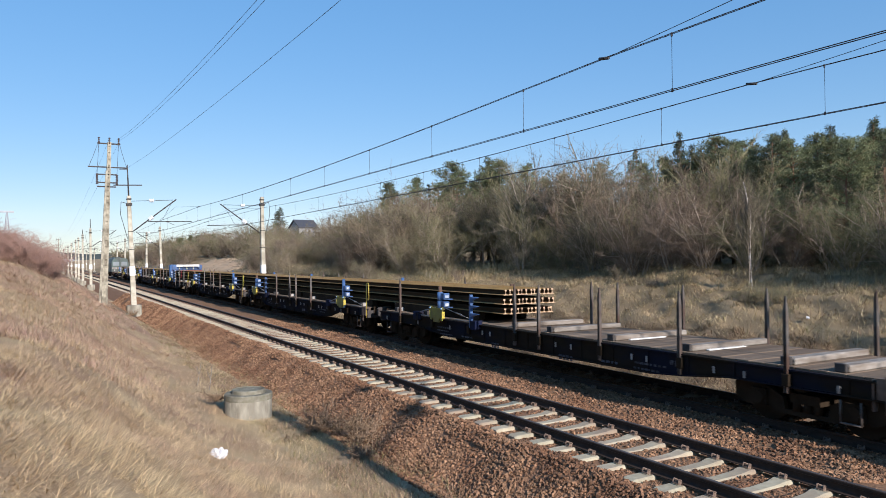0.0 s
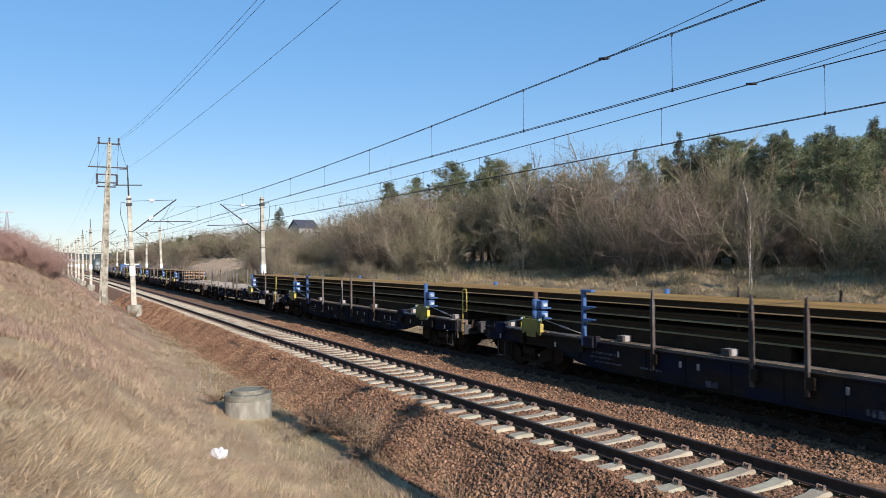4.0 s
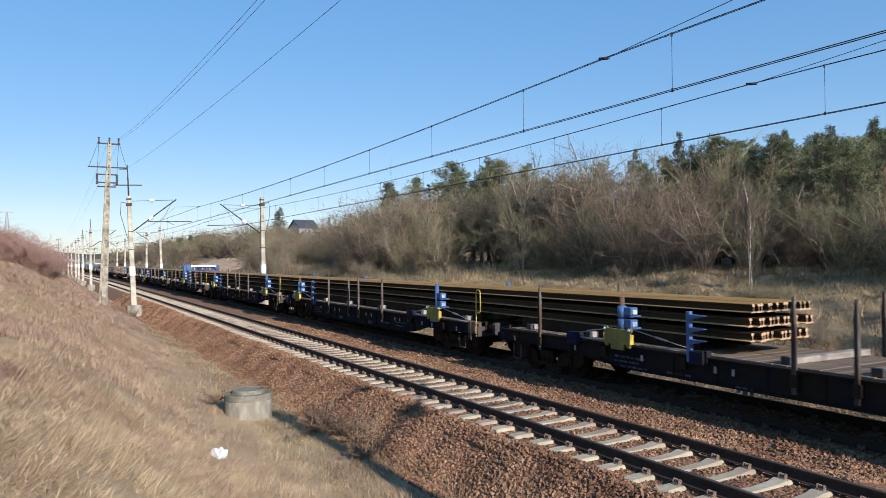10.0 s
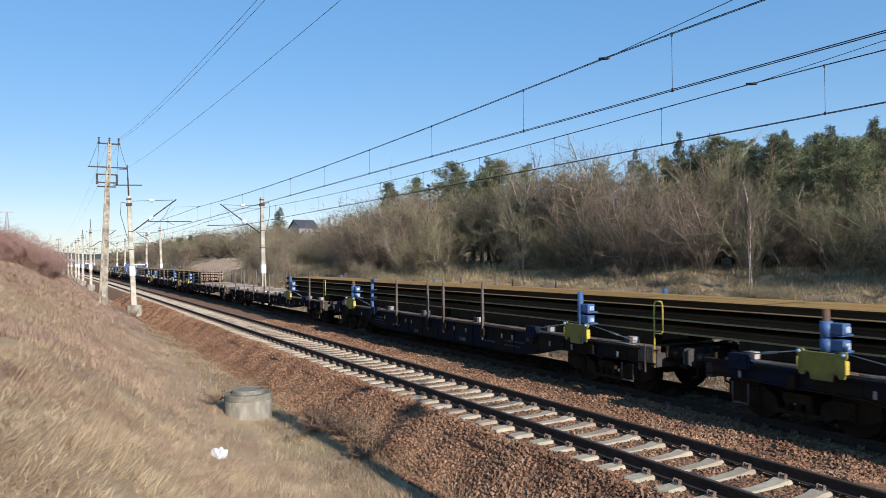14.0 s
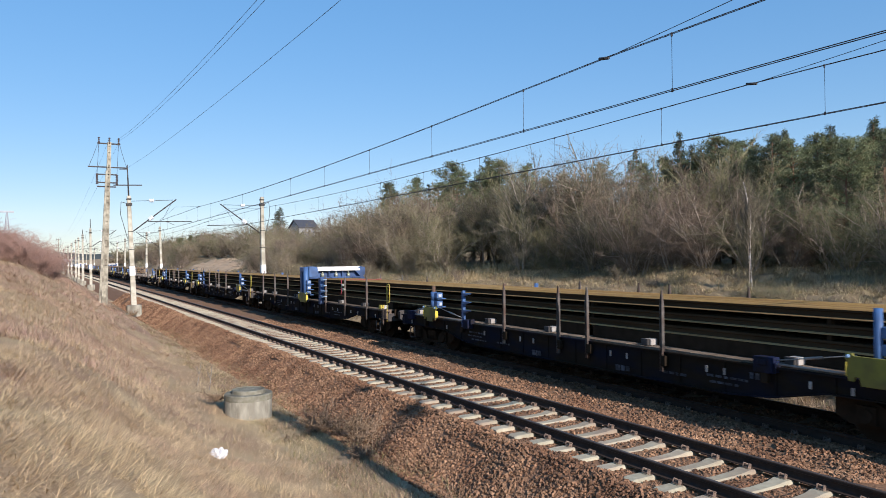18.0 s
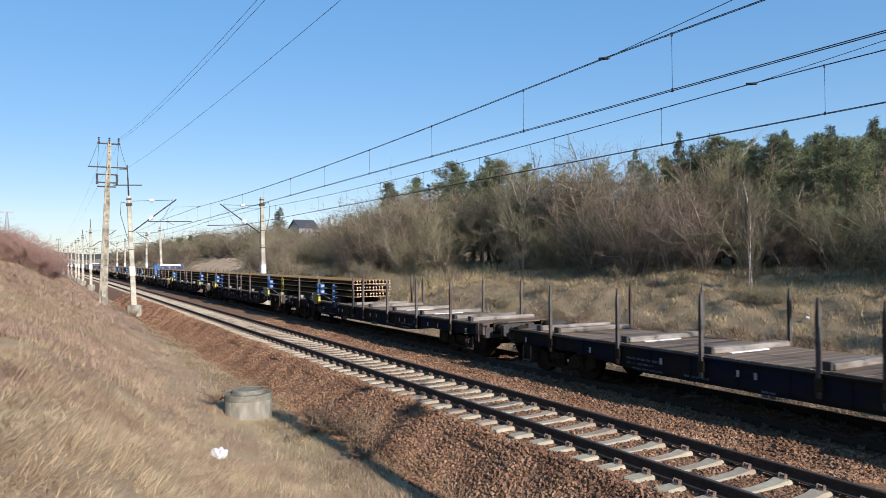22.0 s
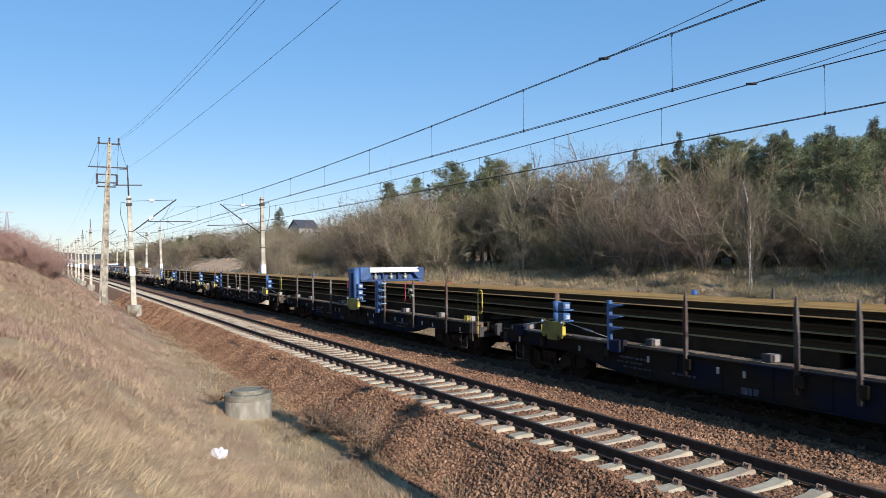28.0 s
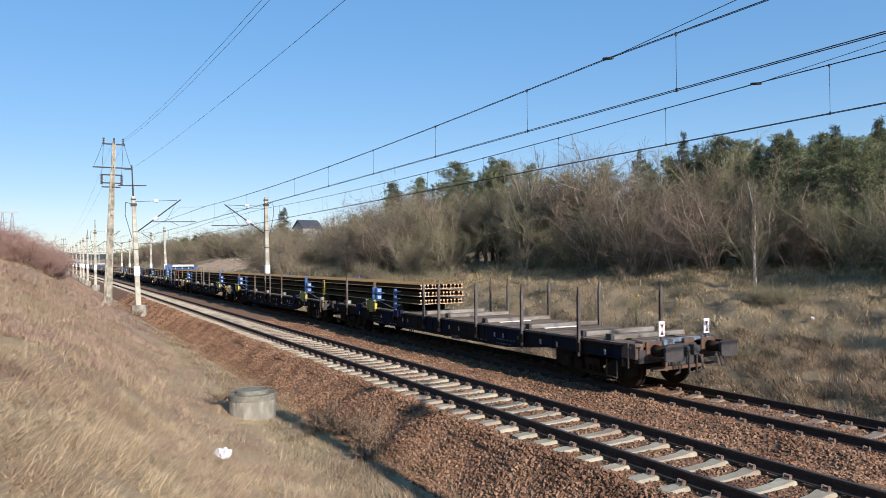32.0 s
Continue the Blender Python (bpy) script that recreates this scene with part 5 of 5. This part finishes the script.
# full-crowned conifers that stand above the wood edge
for x, y, s, k, q in ((33.0, 20.1, 5.8, "pine", 1.4), (33.6, 18.9, 5.5, "pine", 1.4), (31.0, 22.3, 6.1, "spruce", 1.55), (31.8, 23.5, 5.6, "pine", 1.4), (33.0, 27.2, 7.3, "pine", 1.35), (32.0, 18.0, 6.3, "spruce", 1.3), (32.6, 16.6, 6.2, "spruce", 1.3), (34.0, 30.8, 8.0, "spruce", 0.85), (32.5, 22.6, 6.6, "spruce", 0.8), (34.0, 33.5, 6.6, "pine", 1.3)):
    plant(k, x, y, s, q)
# thicket that comes down to the line
for i in range(62):
    y = u(40, 80)
    x = u(19.5, 33)
    plant("thorn", x, y, min(1.2 + (x - 18.6) * 0.7, 5.4 - max(y - 60, 0) * 0.05) * u(0.8, 1.1), 1.3)
for i in range(16):
    plant("tree", u(27, 34), u(42, 66), u(4.8, 6.2), 1.15)
for i in range(34):
    plant("thorn", u(17.6, 21.0), u(38, 82), u(0.8, 1.7), 1.5)
# long hedge into the distance, with a bare scrape of soil
for i in range(105):
    y = 80 + 240 * u(0, 1) ** 1.5
    x = u(20.5, 36)
    if 90 < y < 132 and x < 26.5:
        x += 6.5
    plant("thorn", x, y, min(2.0 + (x - 19) * 0.35, 4.6) * u(0.75, 1.15), 1.6)
for i in range(10):
    plant("pine", u(22, 30), u(135, 260), u(3.0, 5.0), 1.2)
plant("tree", 30.0, 121.0, 5.5)
plant("spruce", 40.5, 138.0, 8.6, 1.5)
plant("spruce", 40.2, 138.4, 8.0, 1.9)
# red-brown brush on the near slope
BRUSH = bare_shrub(16, 5.6, 9, M_BRUSH)
BRUSH[0].materials[0] = M_BRUSH
for i in range(84):
    y = u(38, 78)
    x = u(-6.0, 0.3)
    t = plant("shrub", x, y, u(0.8, 1.6), 1.9)
    t["label"] = "low reddish-brown bramble brush on the near slope"
    t.children[0].data, t.children[1].data = BRUSH

birch = root("birch_sapling", "slender white-barked birch at the wood edge", "tree")
birch.matrix_basis = pose(23.3, 17.82, float(ground_z(23.3, 17.82)))
bt, bc = bare_tree(52, 3.8, M_TWIG)
for piece, shape in (("trunk", bt), ("crown", bc)):
    part(piece, shape, parent=birch, at=Matrix.Diagonal((0.38, 0.38, 1.0, 1.0)))
part("stem", tubes(((0.15, 0, -0.2), (0.05, 0.0, 1.4), 0.038, 0.034), ((0.05, 0, 1.4), (0.06, -0.05, 2.8), 0.034, 0.028), ((0.06, -0.05, 2.8), (-0.12, 0.1, 4.1), 0.028, 0.014), seg=7), M_BIRCH, birch, "white peeling bark")


M_TOE = mat("dead_weed_stems", (0.235, 0.165, 0.105), (0.155, 0.108, 0.068), 1.4, 0.9, bump=0, big=(0.275, 0.19, 0.125), big_scale=0.7, island=0.45, spec=0.08)


def blades(name, n, xs, ys, h, w, lean, material, words, dens=1.0, keep=None, wind=(0.0, 0.0)):
    """Grass: bent tapering blades scattered over the ground; nearer ground gets more."""
    g = np.random.default_rng(n + len(name))
    x = g.uniform(*xs, n)
    y = ys[0] + (ys[1] - ys[0]) * g.random(n) ** dens
    tuft = wob(x, y, 1.1, 31) + 0.8 * wob(x, y, 0.5, 32)
    ok = tuft > -1.15 + 0.5 * g.standard_normal(n)
    if keep is not None:
        ok &= keep(x, y, g)
    x, y, tuft = x[ok], y[ok], tuft[ok]
    n = len(x)
    z = np.maximum(ground_z(x, y), np.where((x > 5.8) & (x < 7.2), ballast_z(x, y), -9.0)) - 0.02
    # blades of one clump lie the same way, more or less
    a = 1.7 * wob(x, y, 1.3, 33) + 1.2 * wob(x, y, 0.4, 34) + g.normal(0, 1.5, n)
    hh = h * g.uniform(0.45, 1.3, n) * (1 + 0.3 * tuft.clip(-1, 1.5))
    ln = g.uniform(lean[0], lean[1], n)
    dx, dy = np.cos(a) + wind[0], np.sin(a) + wind[1]
    dl = np.hypot(dx, dy).clip(0.2)
    dx, dy = dx / dl, dy / dl
    px, py = -dy * w * 0.5, dx * w * 0.5
    k = g.uniform(0.7, 1.5, n)
    px, py = px * k, py * k
    m = hh * 0.55
    mx, my, mz = x + dx * m * np.sin(ln * 0.9), y + dy * m * np.sin(ln * 0.9), z + m * np.cos(ln * 0.9)
    tx, ty, tz = mx + dx * (hh - m) * np.sin((ln * 1.15).clip(0, 1.62)), my + dy * (hh - m) * np.sin((ln * 1.15).clip(0, 1.62)), mz + (hh - m) * np.cos((ln * 1.15).clip(0, 1.62))
    v = np.stack([np.stack(c, -1) for c in ((x - px, y - py, z), (x + px, y + py, z), (mx - px * 0.7, my - py * 0.7, mz), (mx + px * 0.7, my + py * 0.7, mz), (tx, ty, tz))], 1)
    f = (np.array([(0, 1, 3), (0, 3, 2), (2, 3, 4)])[None] + (np.arange(n) * 5)[:, None, None])
    return tagged(new(name, tri_mesh(name, v, f, material)), words, "grass", kind="stuff")


blades("toe_weeds", 44000, (4.7, 6.7), (7, 46), 0.17, 0.007, (0.4, 1.5), M_TOE, "dark brown dead weeds along the ballast toe", 1.4, keep=lambda x, y, g: (wob(x, y, 1.9, 56) > -0.25) & (x < 6.3 + 0.35 * wob(x, y, 1.3, 57)))
blades("ditch_grass", 18000, (4.5, 6.3), (8, 50), 0.15, 0.007, (0.5, 1.4), M_GREENISH, "olive and straw grass along the ballast toe", 1.5)
blades("near_dry_grass", 150000, (-3.2, 5.75), (3.0, 34), 0.23, 0.0055, (0.95, 1.62), M_GRASS, "matted straw-coloured dry grass lying flat on the slope", 1.5)
blades("foreground_straw", 105000, (-1.2, 4.6), (2.6, 14), 0.21, 0.0045, (1.0, 1.65), M_GRASS, "fine flattened straw close to the camera", 1.2)
blades("near_tufts", 30000, (-3.2, 5.75), (3.0, 32), 0.15, 0.005, (0.4, 1.3), M_GRASS, "short upright straw tufts on the slope", 1.5, keep=lambda x, y, g: wob(x, y, 0.9, 54) > 0.5)
blades("near_green_grass", 26000, (-2.5, 5.9), (3.5, 34), 0.10, 0.005, (0.7, 1.5), M_GREENISH, "sparse half-green grass among the straw", 1.4, keep=lambda x, y, g: wob(x, y, 2.4, 44) > 0.35 - 0.6 * (x > 4.8))
blades("leaf_litter", 40000, (0.2, 5.4), (5, 34), 0.09, 0.010, (1.3, 1.6), M_WEED, "reddish-brown dead leaves and stems in the grass", 1.4, keep=lambda x, y, g: wob(x, y, 3.2, 52) > 0.2)
M_RUSSET = mat("russet_weed_stems", (0.33, 0.175, 0.135), (0.24, 0.13, 0.10), 1.2, 0.9, bump=0, big=(0.20, 0.12, 0.105), big_scale=0.8, island=0.4, spec=0.08)
blades("russet_weeds", 34000, (-2.5, 5.2), (5, 40), 0.17, 0.0055, (0.8, 1.6), M_RUSSET, "patches of russet dead weeds in the straw", 1.3, keep=lambda x, y, g: wob(x, y, 2.6, 81) + 0.5 * wob(x, y, 0.9, 82) > 0.55)
blades("slope_weeds", 105000, (-7.0, 4.6), (16, 80), 0.29, 0.008, (0.6, 1.55), M_WEED, "reddish dry weeds on the upper slope", 1.3, keep=lambda x, y, g: x < 4.4 - 40.0 / y + g.normal(0, 0.5, len(x)))
blades("distant_slope_grass", 30000, (-6.0, 5.8), (30, 120), 0.25, 0.02, (0.9, 1.6), M_WEED, "reddish dry grass along the distant slope", 1.5)
blades("far_bank_grass", 115000, (15.5, 27), (3, 75), 0.30, 0.012, (0.85, 1.62), M_FARGRASS, "matted pale dry grass on the far bank", 1.5)
blades("far_bank_tussocks", 80000, (15.8, 26), (4, 60), 0.27, 0.011, (0.6, 1.6), M_FARGRASS, "dry grass tussocks on the far bank", 1.5, keep=lambda x, y, g: wob(x, y, 1.1, 58) + 0.6 * wob(x, y, 0.6, 62) > 0.2)
blades("far_bank_stems", 90000, (15.0, 27), (3, 70), 0.27, 0.011, (0.6, 1.6), M_TOE, "brown dead weeds among the bank grass", 1.6, keep=lambda x, y, g: wob(x, y, 1.6, 59) + 0.5 * wob(x, y, 5.0, 60) > -0.1)
blades("bank_toe_grass", 60000, (14.35, 19.5), (5, 26), 0.36, 0.009, (0.7, 1.55), M_TOE, "tangled brown dead grass beside the far rail", 1.2, wind=(-0.5, 0.3))
blades("wood_edge_grass", 34000, (22.5, 29.5), (2, 44), 0.42, 0.012, (0.5, 1.5), M_FARGRASS, "long dry grass and stems under the wood edge", 1.2, keep=lambda x, y, g: wob(x, y, 1.5, 66) > -0.2)
blades("thicket_grass", 36000, (17.2, 26.5), (37, 84), 0.6, 0.016, (0.4, 1.4), M_FARGRASS, "tall pale dry grass in front of the thicket", 1.2)
blades("far_bank_weeds", 60000, (15.6, 27), (3, 75), 0.26, 0.012, (0.7, 1.5), M_GREENISH, "dull green and grey weeds on the far bank", 1.3, keep=lambda x, y, g: wob(x, y, 2.0, 47) + 0.5 * wob(x, y, 0.8, 48) > 0.35)


def sand_scrape():
    """Bare sandy face in the hedge, an uneven sheet just above the ground."""
    def h(x, y):
        e = 1 - ((x - 23.2) / 3.4) ** 2 - ((y - 111) / 17) ** 2 + 0.25 * wob(x, y, 6, 71)
        return ground_z(x, y) + np.where(e > 0, 0.12 + 0.1 * wob(x, y, 3, 72), -0.6)
    ob = sheet("sand_scrape", np.arange(19.6, 27.0, 0.3), np.arange(93, 130, 0.9), h, mat("bare_sandy_soil", (0.42, 0.31, 0.20), (0.34, 0.24, 0.15), 1.5, 0.95, bump=0.4, grain=8, spec=0.1))
    tagged(ob, "bare sandy bank face between the shrubs", "sand bank", kind="structure")


sand_scrape()


# ---- things beside the line ----
M_LID = mat("mossy_concrete", (0.25, 0.23, 0.18), (0.17, 0.165, 0.115), 8.0, 0.95, bump=0.5, grain=40, big=(0.13, 0.12, 0.09), big_scale=3.0, spec=0.1)


def well(x, y, z):
    """Concrete inspection shaft: body ring, wider collar, recessed round lid."""
    w = root("concrete_well", "squat weathered concrete shaft with round lid beside the ballast", "manhole", at=pose(x, y, z))

    def ring(rows, seg=40):
        bm = bmesh.new()
        prev = None
        for r, h in rows:
            cur = [bm.verts.new((r * math.cos(2 * math.pi * i / seg), r * math.sin(2 * math.pi * i / seg), h)) for i in range(seg)]
            if prev:
                for i in range(seg):
                    bm.faces.new((prev[i], prev[(i + 1) % seg], cur[(i + 1) % seg], cur[i]))
            prev = cur
        bm.faces.new(prev)
        return bm
    part("shaft_ring", ring([(0.625, -0.5), (0.622, 0.435), (0.605, 0.445)]), M_WELLC, w)
    part("collar", ring([(0.605, 0.43), (0.634, 0.44), (0.634, 0.575), (0.612, 0.60)]), M_LID, w, "dark stained collar ring")
    part("lid", ring([(0.45, 0.59), (0.44, 0.68), (0.425, 0.70), (0.40, 0.70), (0.39, 0.68)]), M_LID, w, "round concrete lid with raised rim")
    return w


well(4.80, 19.4, -1.1)


def plastic_bag(x, y):
    """Crumpled film: an open sack of sharp folds with a knotted neck."""
    bm = bmesh.new()
    bmesh.ops.create_icosphere(bm, subdivisions=4, radius=0.135)
    for v in bm.verts:
        d = v.co.normalized()
        fold = noise.noise(d * 1.7 + Vector((4, 0, 1))) * 0.75 - abs(noise.noise(d * 3.4)) * 0.75 + abs(noise.noise(d * 7.0)) * 0.3
        v.co = v.co * (0.85 + fold)
        if d.x > 0.5:
            v.co += Vector((0.12, 0.02, 0.03)) * (d.x - 0.5) * 2
        v.co.z = max(v.co.z * 0.8, -0.1)
        v.co.y *= 0.8
    ob = part("plastic_bag", bm, M_BAG)
    ob.matrix_basis = pose(x, y, float(ground_z(x, y)) + 0.11, 0, 15, 130)
    return tagged(ob, "crumpled white plastic bag lying on the dry grass", "litter")


plastic_bag(2.74, 13.18)


def dead_bush(x, y, s, z):
    w = Grower(int(x * 100))
    for i in range(15):
        a = w.g.uniform(0, 6.28)
        w.limb(Vector((0, 0, 0)), Vector((math.cos(a), math.sin(a), 0.7)).normalized(), s * w.g.uniform(0.6, 1.0), 0.01, 1, (1, 2, 1), 0.0)
    b = root("dead_bush", "dark leafless twiggy bush at the ballast toe", "shrub", at=pose(x, y, z))
    t, c = w.trunk_crown("dead", M_TOE, M_TOE)
    part("stems", t, parent=b)
    part("crown", c, parent=b)


dead_bush(5.95, 15.6, 0.85, -0.98)
dead_bush(5.7, 16.4, 0.6, -1.05)
dead_bush(6.2, 15.0, 0.6, -0.9)
dead_bush(6.05, 14.6, 0.5, -0.95)
dead_bush(5.7, 13.6, 0.4, -1.05)
dead_bush(4.1, 20.2, 0.4, -0.8)
dead_bush(5.45, 56.4, 0.7, -0.95)
dead_bush(4.85, 56.8, 0.6, -0.8)
dead_bush(3.3, 47.2, 0.6, 0.1)


def power_pole(x, y):
    """Paired concrete pole with cross-arms, insulators and switch gear."""
    p = root("power_pole", "paired concrete power pole with steel cross-arms and insulators", "power pole", at=pose(x, y, float(ground_z(x, y))))
    h = 10.0
    bm = bmesh.new()
    lx = 0.33
    for s in (-1, 1):
        prism(bm, [(s * 0.13 - 0.045, -1.0), (s * 0.13 + 0.045, -1.0), (lx + s * 0.07 + 0.03, h), (lx + s * 0.07 - 0.03, h)], "y", -0.14, 0.14)
    for i in range(26):
        k = (i + 0.5) / 26
        box(bm, lx * k - 0.13 + 0.05 * k, lx * k + 0.13 - 0.05 * k, -0.12, 0.12, k * h - 0.07, k * h + 0.07)
    prism(bm, [(-0.10, -1.0), (0.10, -1.0), (lx + 0.05, h - 0.05), (lx - 0.05, h - 0.05)], "y", -0.05, 0.05)
    part("main_leg", bm, M_POLE, p, "cream concrete leg with ladder-like recesses")
    bm = bmesh.new()
    prism(bm, [(-0.36, -1.0), (-0.22, -1.0), (0.20, 8.2), (0.10, 8.2)], "y", -0.42, -0.22)
    part("brace_leg", bm, M_POLE, p, "second concrete leg leaning on the first")
    for z, a, b in ((h - 0.1, -0.35, 0.95), (h - 1.55, -0.85, 1.35), (h - 2.0, -0.42, 0.75), (h - 2.75, -0.36, 0.7), (h - 2.5, -0.36, 0.72)):
        part("cross_arm", boxes((a, b, -0.05, 0.05, z - 0.035, z + 0.035)), M_DARK, p)
    for q in (-0.25, 0.33, 0.85):
        bm = bmesh.new()
        ribbed(bm, (q, 0, h - 0.06), (q, 0, h + 0.32), 3, 0.03, 0.07, 8)
        part("pin_insulator", bm, M_BINS, p)
    for q in (-0.36, 0.75):
        bm = bmesh.new()
        ribbed(bm, (q, 0, h - 2.6), (q, 0, h - 1.95), 5, 0.045, 0.085, 8)
        part("switch_insulator", bm, M_BINS, p)
    for q, s in ((-0.25, -0.8), (0.85, 1.3), (0.85, 0.75), (-0.25, -0.36)):
        a = bmesh.new()
        wire(a, hung((q, 0, h + 0.1), (s, 0, h - 1.5 if abs(s) > 0.78 else h - 2.0), 0.06, 5), 0.012)
        part("jumper_wire", a, M_WIRE, p)
    return p


power_pole(3.12, 48.0)
power_pole(3.3, 246)
supply = root("supply_wires", "thin power wires strung from the concrete pole", "power line")
for p, q, s in (((4.02, 48.2, 10.6), (4.02, -42, 9.9), 1.95), ((3.86, 48.2, 10.6), (3.9, -42, 9.9), 1.95), ((4.5, 48.2, 8.95), (4.6, -42, 8.2), 1.05), ((3.4, 48.2, 10.5), (3.6, 246, 11.0), 2.2), ((4.0, 48.2, 10.5), (4.2, 246, 11.0), 2.2)):
    a = bmesh.new()
    wire(a, hung(p, q, s, 24), 0.005)
    part("power_wire", a, M_WIRE, supply)

M_ROOF = mat("dark_roof_sheet", (0.045, 0.05, 0.06), (0.06, 0.06, 0.07), 3.0, 0.6)
M_WALL = mat("house_render", (0.33, 0.335, 0.34), (0.27, 0.275, 0.285), 3.0, 0.9)
M_PANE = mat("window_glass_dark", (0.03, 0.04, 0.05), (0.05, 0.06, 0.07), 2.0, 0.1, bump=0)


def house(x, y, z):
    h = root("house", "grey rendered house with dark gable roof above the thicket", "house", at=pose(x, y, z, 0, 0, 8))
    h.scale = (0.58, 0.78, 0.85)
    part("wall", boxes((-5, 5, -4, 4, -6, 3.0)), M_WALL, h)
    bm = bmesh.new()
    prism(bm, [(-4.6, 2.9), (0, 5.6), (4.6, 2.9), (4.6, 3.15), (0, 5.9), (-4.6, 3.15)], "x", -5.6, 5.6)
    part("roof", bm, M_ROOF, h)
    bm = bmesh.new()
    prism(bm, [(-4, 3.0), (4, 3.0), (0, 5.5)], "x", -4.99, 4.99)
    part("gable", bm, M_WALL, h)
    for q in (-3, 0, 3):
        w = part("window", boxes((q - 0.6, q + 0.6, -4.04, -3.96, 0.6, 2.0), bevel=0.02), M_WHITE, h)
        part("pane", boxes((q - 0.5, q + 0.5, -4.06, -4.03, 0.7, 1.9)), M_PANE, w)
    part("porch_roof", boxes((-5.3, -3.0, -5.6, -4.0, 1.0, 1.15)), M_WHITE, h, "pale lean-to roof")
    return h


house(65.6, 200, 9.9)


def lattice_gantry(x, y, z):
    """High-voltage gantry: three tapering trestles under one beam."""
    g = root("lattice_gantry", "grey steel high-voltage gantry beyond the slope", "pylon", at=pose(x, y, z))
    H = 13.0
    for q in (-4.2, -1.4, 1.4):
        bm = bmesh.new()
        for s in (-1, 1):
            tube(bm, (q + s * 1.5, 0, -4), (q + s * 0.12, 0, H), 0.24, 0.17, seg=5)
            for i in range(5):
                a, b = i / 5, (i + 1) / 5
                tube(bm, (q + s * (1.5 - 1.38 * a), 0, H * a), (q - s * (1.5 - 1.38 * b), 0, H * b), 0.10, seg=4)
        part("trestle", bm, M_GALV, g)
    part("top_beam", boxes((-6, 3.4, -0.25, 0.25, H - 0.25, H + 0.35)), M_GALV, g)
    return g


lattice_gantry(-12.6, 280, 7.3)


def far_building(x, y, w, h, roof):
    b = root("town_house", "pale distant house with red-brown roof by the line", "house", "distant houses", pose(x, y, 0))
    part("wall", boxes((-w / 2, w / 2, -5, 5, -3, h)), M_WALL, b)
    bm = bmesh.new()
    prism(bm, [(-w / 2 - 0.4, h), (w / 2 + 0.4, h), (0, h + w * 0.35)], "y", -5.4, 5.4)
    part("roof", bm, M_GREYBOX if roof else M_ROOF, b)
    for q in (-0.25, 0.25):
        part("window", boxes((q * w - 0.7, q * w + 0.7, -5.05, -4.97, h * 0.35, h * 0.7)), M_PANE, b)


for x, y, w, h, r in ((-2, 760, 12, 6, 1), (9, 820, 14, 5, 0), (-16, 800, 10, 6, 1), (20, 900, 16, 7, 1), (32, 950, 14, 6, 0)):
    far_building(x, y, w, h, r)

# distant wooded rise that closes the horizon
hz = sheet("distant_rise", np.linspace(-900, 1800, 60), np.array([1150.0, 1250.0, 1400.0, 2500.0]), lambda x, y: np.where(y > 1200, 12 + 5 * wob(x, y, 420, 61) + 3 * wob(x, y, 110, 62), -4), mat("far_woodland", (0.05, 0.06, 0.05), (0.08, 0.08, 0.06), 0.02, 0.95, bump=0))
tagged(hz, "low wooded rise on the far horizon", "hill", kind="structure")

litter = tagged(part("litter_scrap", boxes((-0.08, 0.08, -0.05, 0.05, 0, 0.07), bevel=0.02), M_BAG), "small white scrap of litter on the far bank", "litter")
litter.matrix_basis = pose(20.6, 13.7, float(ground_z(20.6, 13.7)) + 0.12, 20, 10, 30)
for x, y, a in ((4.2, 23.5, 30), (4.4, 22.6, 40)):
    s = tagged(part("dry_stick", tubes(((0, 0, 0), (0.25, 0.1, 0.75), 0.012, 0.008), ((0.12, 0.05, 0.36), (0.2, 0.25, 0.6), 0.008), seg=5), M_BEAM), "pale broken stick standing in the dry grass", "stick")
    s.matrix_basis = pose(x, y, float(ground_z(x, y)) - 0.05, 0, 0, a)


motions()
